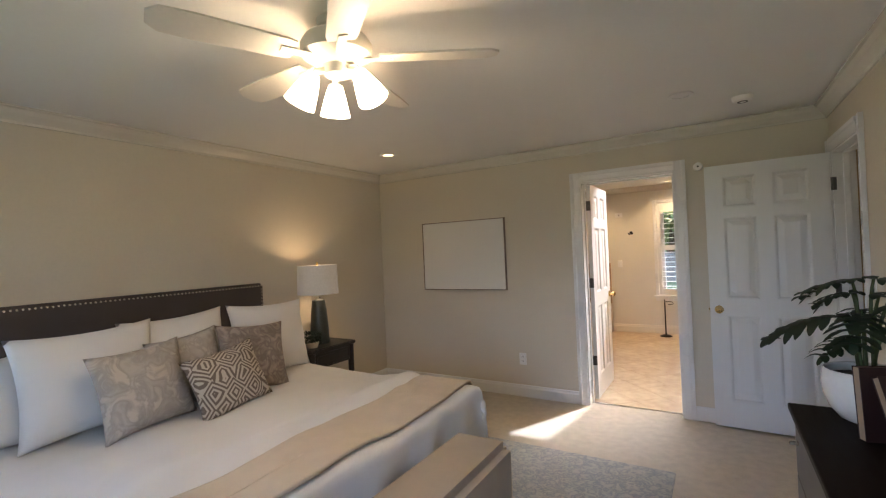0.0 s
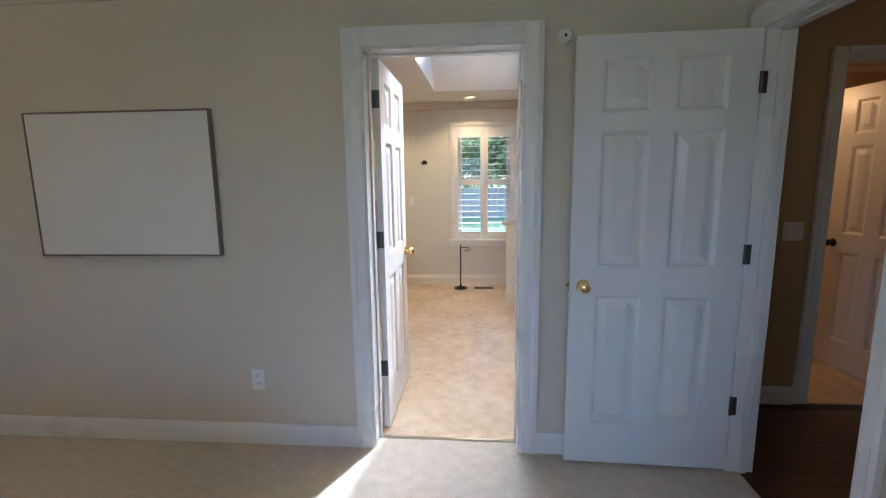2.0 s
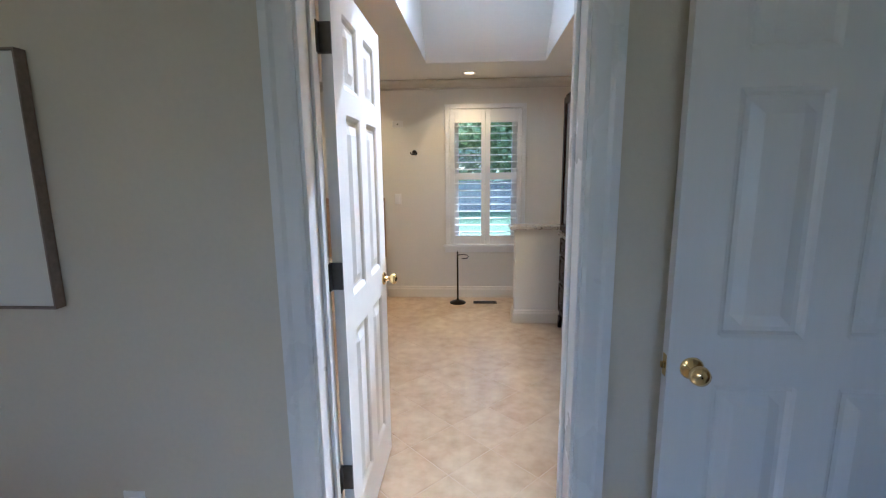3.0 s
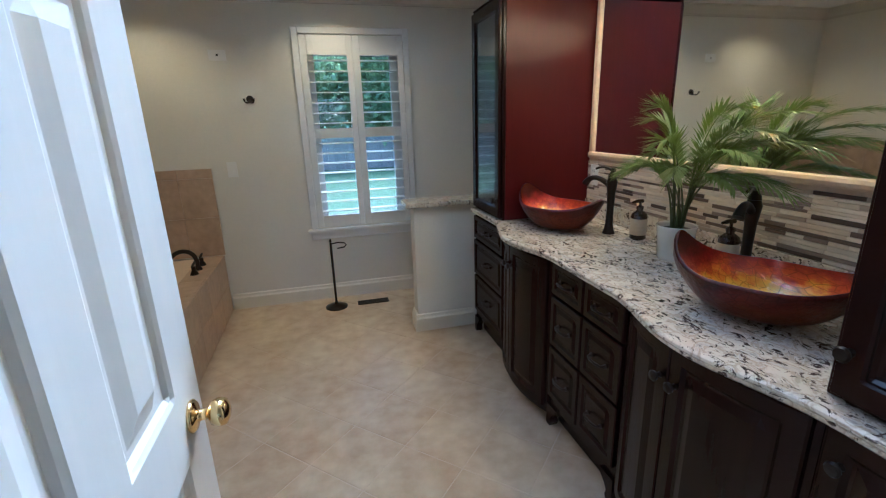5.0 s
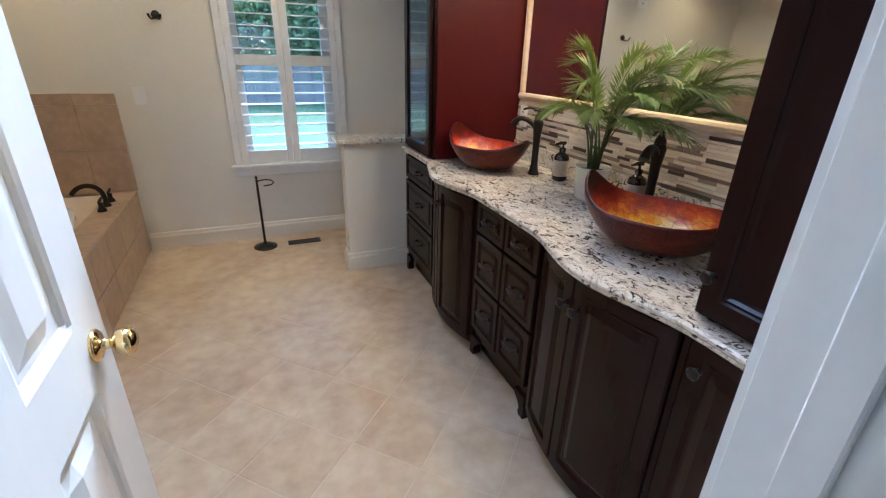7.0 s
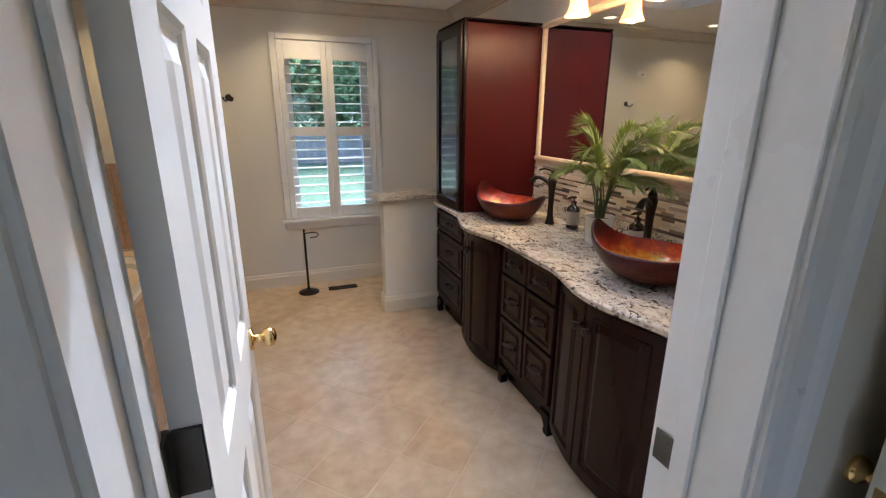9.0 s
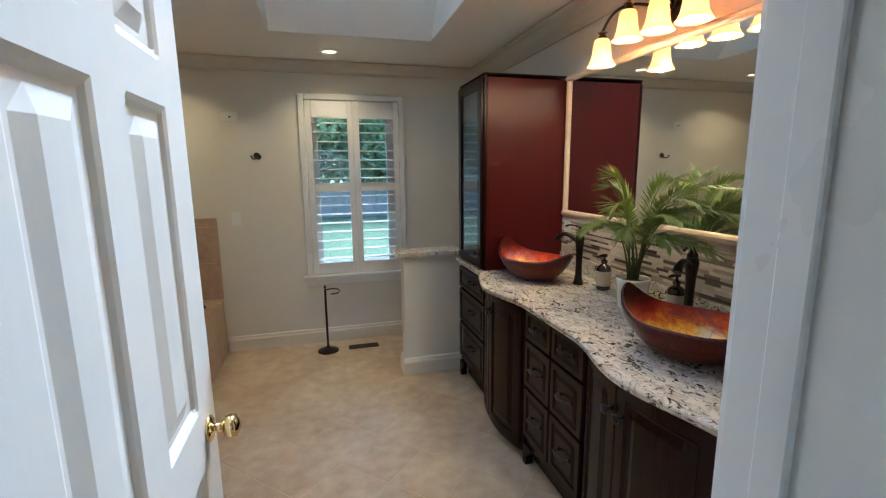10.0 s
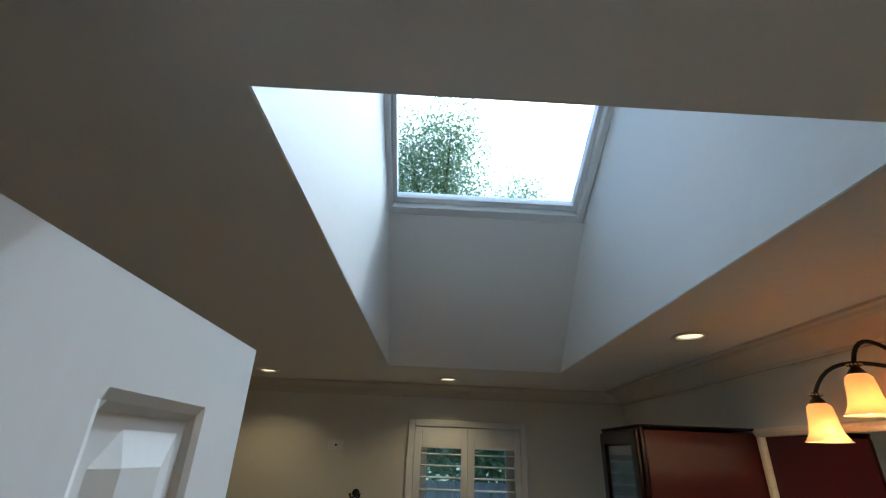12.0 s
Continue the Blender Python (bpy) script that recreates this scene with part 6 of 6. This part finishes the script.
def book(x, y, h, w, thick, lean, turn, label):
    """A hardback standing on the dresser with its page edges towards the room, leaning towards the plant."""
    t = thing("book", (x, y, QZ), label, "book", group="books on the dresser")
    m = Matrix.Translation((x, y, QZ + 0.001)) @ Matrix.Rotation(radians(turn), 4, "Z") @ Matrix.Rotation(radians(-lean), 4, "X")
    part("cover", moved(boxes((0, w, -0.003, 0, 0, h), (0, w, -thick, 0.003 - thick, 0, h), (w - 0.004, w, 0.003 - thick, -0.003, 0, h), bevel=0.0008), m), M["redbrown"], t)
    part("page_block", moved(boxes((0.002, w - 0.004, 0.003 - thick, -0.003, 0.003, h - 0.003)), m), M["pages"], t, "pale page edges")


book(1.01, -2.415, 0.232, 0.16, 0.034, 4.5, 20, "dark red hardback book standing against the plant pot")
book(1.075, -2.52, 0.225, 0.16, 0.033, 26, 18, "dark red hardback book leaning on another book")

# ---- outside ----
def tree(x, y, h, crown_r, seed, leaves=15000, size=0.16, lean=0.0, low=0.22):
    t = thing("tree", (x, y, -0.6), "leafy green tree behind the garden fence", "tree", group="garden trees")
    rnd = random.Random(seed)
    base = Vector((x, y, -0.6))
    tp = base + Vector((lean + rnd.uniform(-0.5, 0.5), rnd.uniform(-0.5, 0.5), h * 0.75))
    bm = tube(bezier(base, base + Vector((0.1, 0, h * 0.25)), tp - Vector((0.2, 0.1, h * 0.2)), tp, 8), [0.22 - 0.021 * i for i in range(9)], 9)
    ends = [tp]
    for i in range(17):
        f = low + 0.7 * rnd.random()
        p = base.lerp(tp, f)
        a = rnd.random() * 6.28
        e = p + Vector((math.cos(a), math.sin(a), 0.55 + 0.5 * rnd.random())) * crown_r * (0.55 + 0.4 * rnd.random())
        tube(bezier(p, p.lerp(e, 0.4) + Vector((0, 0, 0.1)), p.lerp(e, 0.8), e, 5), [0.08, 0.065, 0.05, 0.035, 0.025, 0.015], 6, bm)
        ends += [e, p.lerp(e, 0.65)]
    part("trunk", bm, M["bark"], t, smooth=True)
    verts, faces = [], []
    for i in range(leaves):
        c = rnd.choice(ends)
        g = Vector((rnd.gauss(0, 1), rnd.gauss(0, 1), rnd.gauss(0, 0.8))) * crown_r * (0.155 if size < 0.1 else 0.21)
        p = c + g
        q = Vector((rnd.uniform(-1, 1), rnd.uniform(-1, 1), rnd.uniform(-1, 0.4))).normalized() * rnd.uniform(0.7, 1.35) * size
        w = q.cross(Vector((rnd.uniform(-1, 1), rnd.uniform(-1, 1), rnd.uniform(-1, 1)))).normalized() * q.length * 0.28
        k = len(verts)
        verts += [p, p + q * 0.5 + w, p + q, p + q * 0.5 - w]
        faces.append((k, k + 1, k + 2, k + 3))
    me = bpy.data.meshes.new("crown")
    me.from_pydata(verts, [], faces)
    me.materials.append(M["foliage"])
    ob = new("crown", me)
    ob.parent = t
    ob.matrix_parent_inverse = Matrix.Translation(t["base"]).inverted()


tree(-2.9, 10.9, 12.3, 3.4, 11, 130000, 0.07, 3.4)
for i, (x, y, h, r) in enumerate(((-9.0, 24.5, 8.6, 4.2), (-5.2, 26.0, 9.4, 4.4), (-1.6, 24.0, 8.2, 4.0), (2.2, 25.5, 9.0, 4.3), (5.8, 23.8, 7.8, 3.9), (9.4, 25.6, 9.2, 4.4), (13.0, 25.0, 8.8, 4.2))):
    tree(x, y, h, r, 21 + i, 11500, 0.30, 0.0, 0.04)

FY = 21.0
fence = thing("garden_fence", (0, FY, -0.6), "weathered brown board fence across the garden", "fence")
for i in range(9):
    xx = -10.0 + i * 2.5
    part("post", boxes((xx - 0.05, xx + 0.05, FY + 0.02, FY + 0.12, -0.6, 0.90)), M["fence"], fence)
for z in (-0.3, 0.5):
    part("rail", boxes((-10.0, 10.0, FY, FY + 0.04, z, z + 0.09)), M["fence"], fence)
me = None
for i in range(133):
    xx = -10.0 + i * 0.15
    if me is None:
        ob = part("board", boxes((0.004, 0.146, FY - 0.025, FY - 0.002, -0.56, 0.92)), M["fence"], fence)
        me = ob.data
        first = ob.matrix_parent_inverse.copy()
    else:
        ob = new("board", me)
        ob.parent = fence
        ob.matrix_parent_inverse = first
    ob.location.x = xx

# ---- pieces of floors and walls ----
# floor tiles, laid at 45 degrees on a 0.301 m grid
def tile_mesh(size, t, name):
    bm = bmesh.new()
    box(bm, -size / 2, size / 2, -size / 2, size / 2, 0, t, bevel=0.0015)
    me = bpy.data.meshes.new(name)
    bmesh.ops.recalc_face_normals(bm, faces=bm.faces)
    bm.to_mesh(me)
    bm.free()
    me.materials.append(M["tile"])
    return me


P = 0.301
me = tile_mesh(P - 0.005, 0.0052, "tile")
s2 = math.sqrt(0.5)


def clipped_tile(cx, cy, poly_clip):
    """A tile cut along the room's edge."""
    h = (P - 0.005) / 2
    pts = [Vector((cx + s2 * (a - b), cy + s2 * (a + b), 0)) for a, b in ((-h, -h), (h, -h), (h, h), (-h, h))]
    for axis, lim, keep in poly_clip:
        out = []
        for p, q in zip(pts, pts[1:] + pts[:1]):
            a, b = (p[axis] - lim) * keep, (q[axis] - lim) * keep
            if a >= 0:
                out.append(p)
            if (a < 0) != (b < 0):
                out.append(p.lerp(q, a / (a - b)))
        pts = out
        if len(pts) < 3:
            return None
    bm = bmesh.new()
    lo, hi = [bm.verts.new(p + Vector((0, 0, -0.005))) for p in pts], [bm.verts.new(p + Vector((0, 0, 0.0002))) for p in pts]
    bm.faces.new(hi)
    for i in range(len(pts)):
        j = (i + 1) % len(pts)
        bm.faces.new((lo[i], lo[j], hi[j], hi[i]))
    return bm


CLIP = [(0, -0.92, 1), (0, 0.95, -1), (1, -0.045, 1), (1, 3.605, -1)]
rot = Matrix.Rotation(radians(45), 4, "Z")
for i in range(-6, 17):
    for j in range(-6, 17):
        u, v = 1.256 + P * (i - 4 + 0.5), 0.713 + P * (j - 4 + 0.5)
        cx, cy = (u - v) * s2, (u + v) * s2
        r = P * s2
        if cx + r < -0.92 or cx - r > 0.95 or cy + r < -0.045 or cy - r > 3.605:
            continue
        if cx - r >= -0.92 and cx + r <= 0.95 and cy - r >= -0.045 and cy + r <= 3.605:
            ob = new("tile", me)
            ob.parent = floor_bath
            ob.matrix_basis = Matrix.Translation((cx, cy, -0.005)) @ rot
        else:
            bm = clipped_tile(cx, cy, CLIP)
            if bm:
                ob = part("tile", bm, M["tile"], floor_bath)

# tub deck and wainscot tiles
surround = structure("wall_tile_surround", boxes((-2.045, -0.887, TY1 - 0.012, TY1 - 0.001, DK, 1.146)), M["grout"], "beige stone-look tile wainscot behind the tub", "wall tile")
S = 0.30
for i in range(4):
    for j, (z0, z1) in enumerate(((DK + 0.003, 0.775), (0.778, 1.075), (1.078, 1.146))):
        a, b = -2.024 + i * S, min(-0.887, -2.024 + (i + 1) * S - 0.003)
        if b - a > 0.02:
            part("tile", boxes((a, b, TY1 - 0.022, TY1 - 0.012, z0, z1), bevel=0.0012), M["walltile"], surround)
side = structure("wall_tile_long_side", boxes((TX0 + 0.001, TX0 + 0.012, 1.352, TY1 - 0.024, DK, 1.146)), M["grout"], "beige stone-look tile wainscot along the tub", "wall tile")
for i in range(8):
    for z0, z1 in ((DK + 0.003, 0.775), (0.778, 1.075), (1.078, 1.146)):
        y1 = 3.594 - i * S
        part("tile", boxes((TX0 + 0.012, TX0 + 0.022, max(1.354, y1 - S + 0.003), y1, z0, z1), bevel=0.0012), M["walltile"], side)
for i in range(8):
    y1 = 3.596 - i * S
    y0 = max(1.352, y1 - S + 0.003)
    part("tile", boxes((-0.905, -0.893, y0, y1, 0.002, 0.225), bevel=0.0012), M["walltile"], deck)
    part("tile", boxes((-0.905, -0.893, y0, y1, 0.228, DK - 0.001), bevel=0.0012), M["walltile"], deck)
    part("tile", boxes((-1.06, -0.906, y0, y1, DK - 0.012, DK), bevel=0.0012), M["walltile"], deck)

# mosaic strips behind the counter
splash = structure("wall_backsplash", boxes((TX1 - 0.009, TX1 - 0.001, 0.445, 2.188, CT + 0.096, MZ0 - 0.001)), M["grout"], "mosaic backsplash of thin cream, grey and brown stone strips", "backsplash")
rnd = random.Random(21)
shared = {}
z = CT + 0.0975
while z < MZ0 - 0.012:
    h = rnd.choice((0.0105, 0.0135, 0.0135, 0.0165))
    if z + h > MZ0 - 0.001:
        break
    y = 0.447 - rnd.random() * 0.1
    while y < 2.186:
        ln = rnd.choice((0.06, 0.075, 0.10, 0.10, 0.15, 0.19))
        a, b = max(y, 0.447), min(y + ln - 0.0015, 2.186)
        y += ln
        if b - a < 0.012:
            continue
        key = (round(b - a, 4), h)
        if key not in shared:
            bm = boxes((-0.0055 - 0.0015 * rnd.random(), 0.0, 0.0, b - a, 0.0, h - 0.0013), bevel=0.0006)
            ob = part("strip", bm, M["mosaic"], splash)
            shared[key] = ob.data
        else:
            ob = new("strip", shared[key])
            ob.parent = splash
        ob.location = (TX1 - 0.009, a, z)
    z += h

# hall floor planks
fh = bpy.data.objects["floor_hall"]
me = None
for i in range(22):
    yy = -1.6 + i * 0.09
    for x0, x1 in ((1.418, 2.2 + 0.3 * (i % 3)), (2.203 + 0.3 * (i % 3), 4.19)):
        part("plank", boxes((x0, x1, yy, yy + 0.088, -0.012, -0.002), bevel=0.001), M["hallwood"], fh)
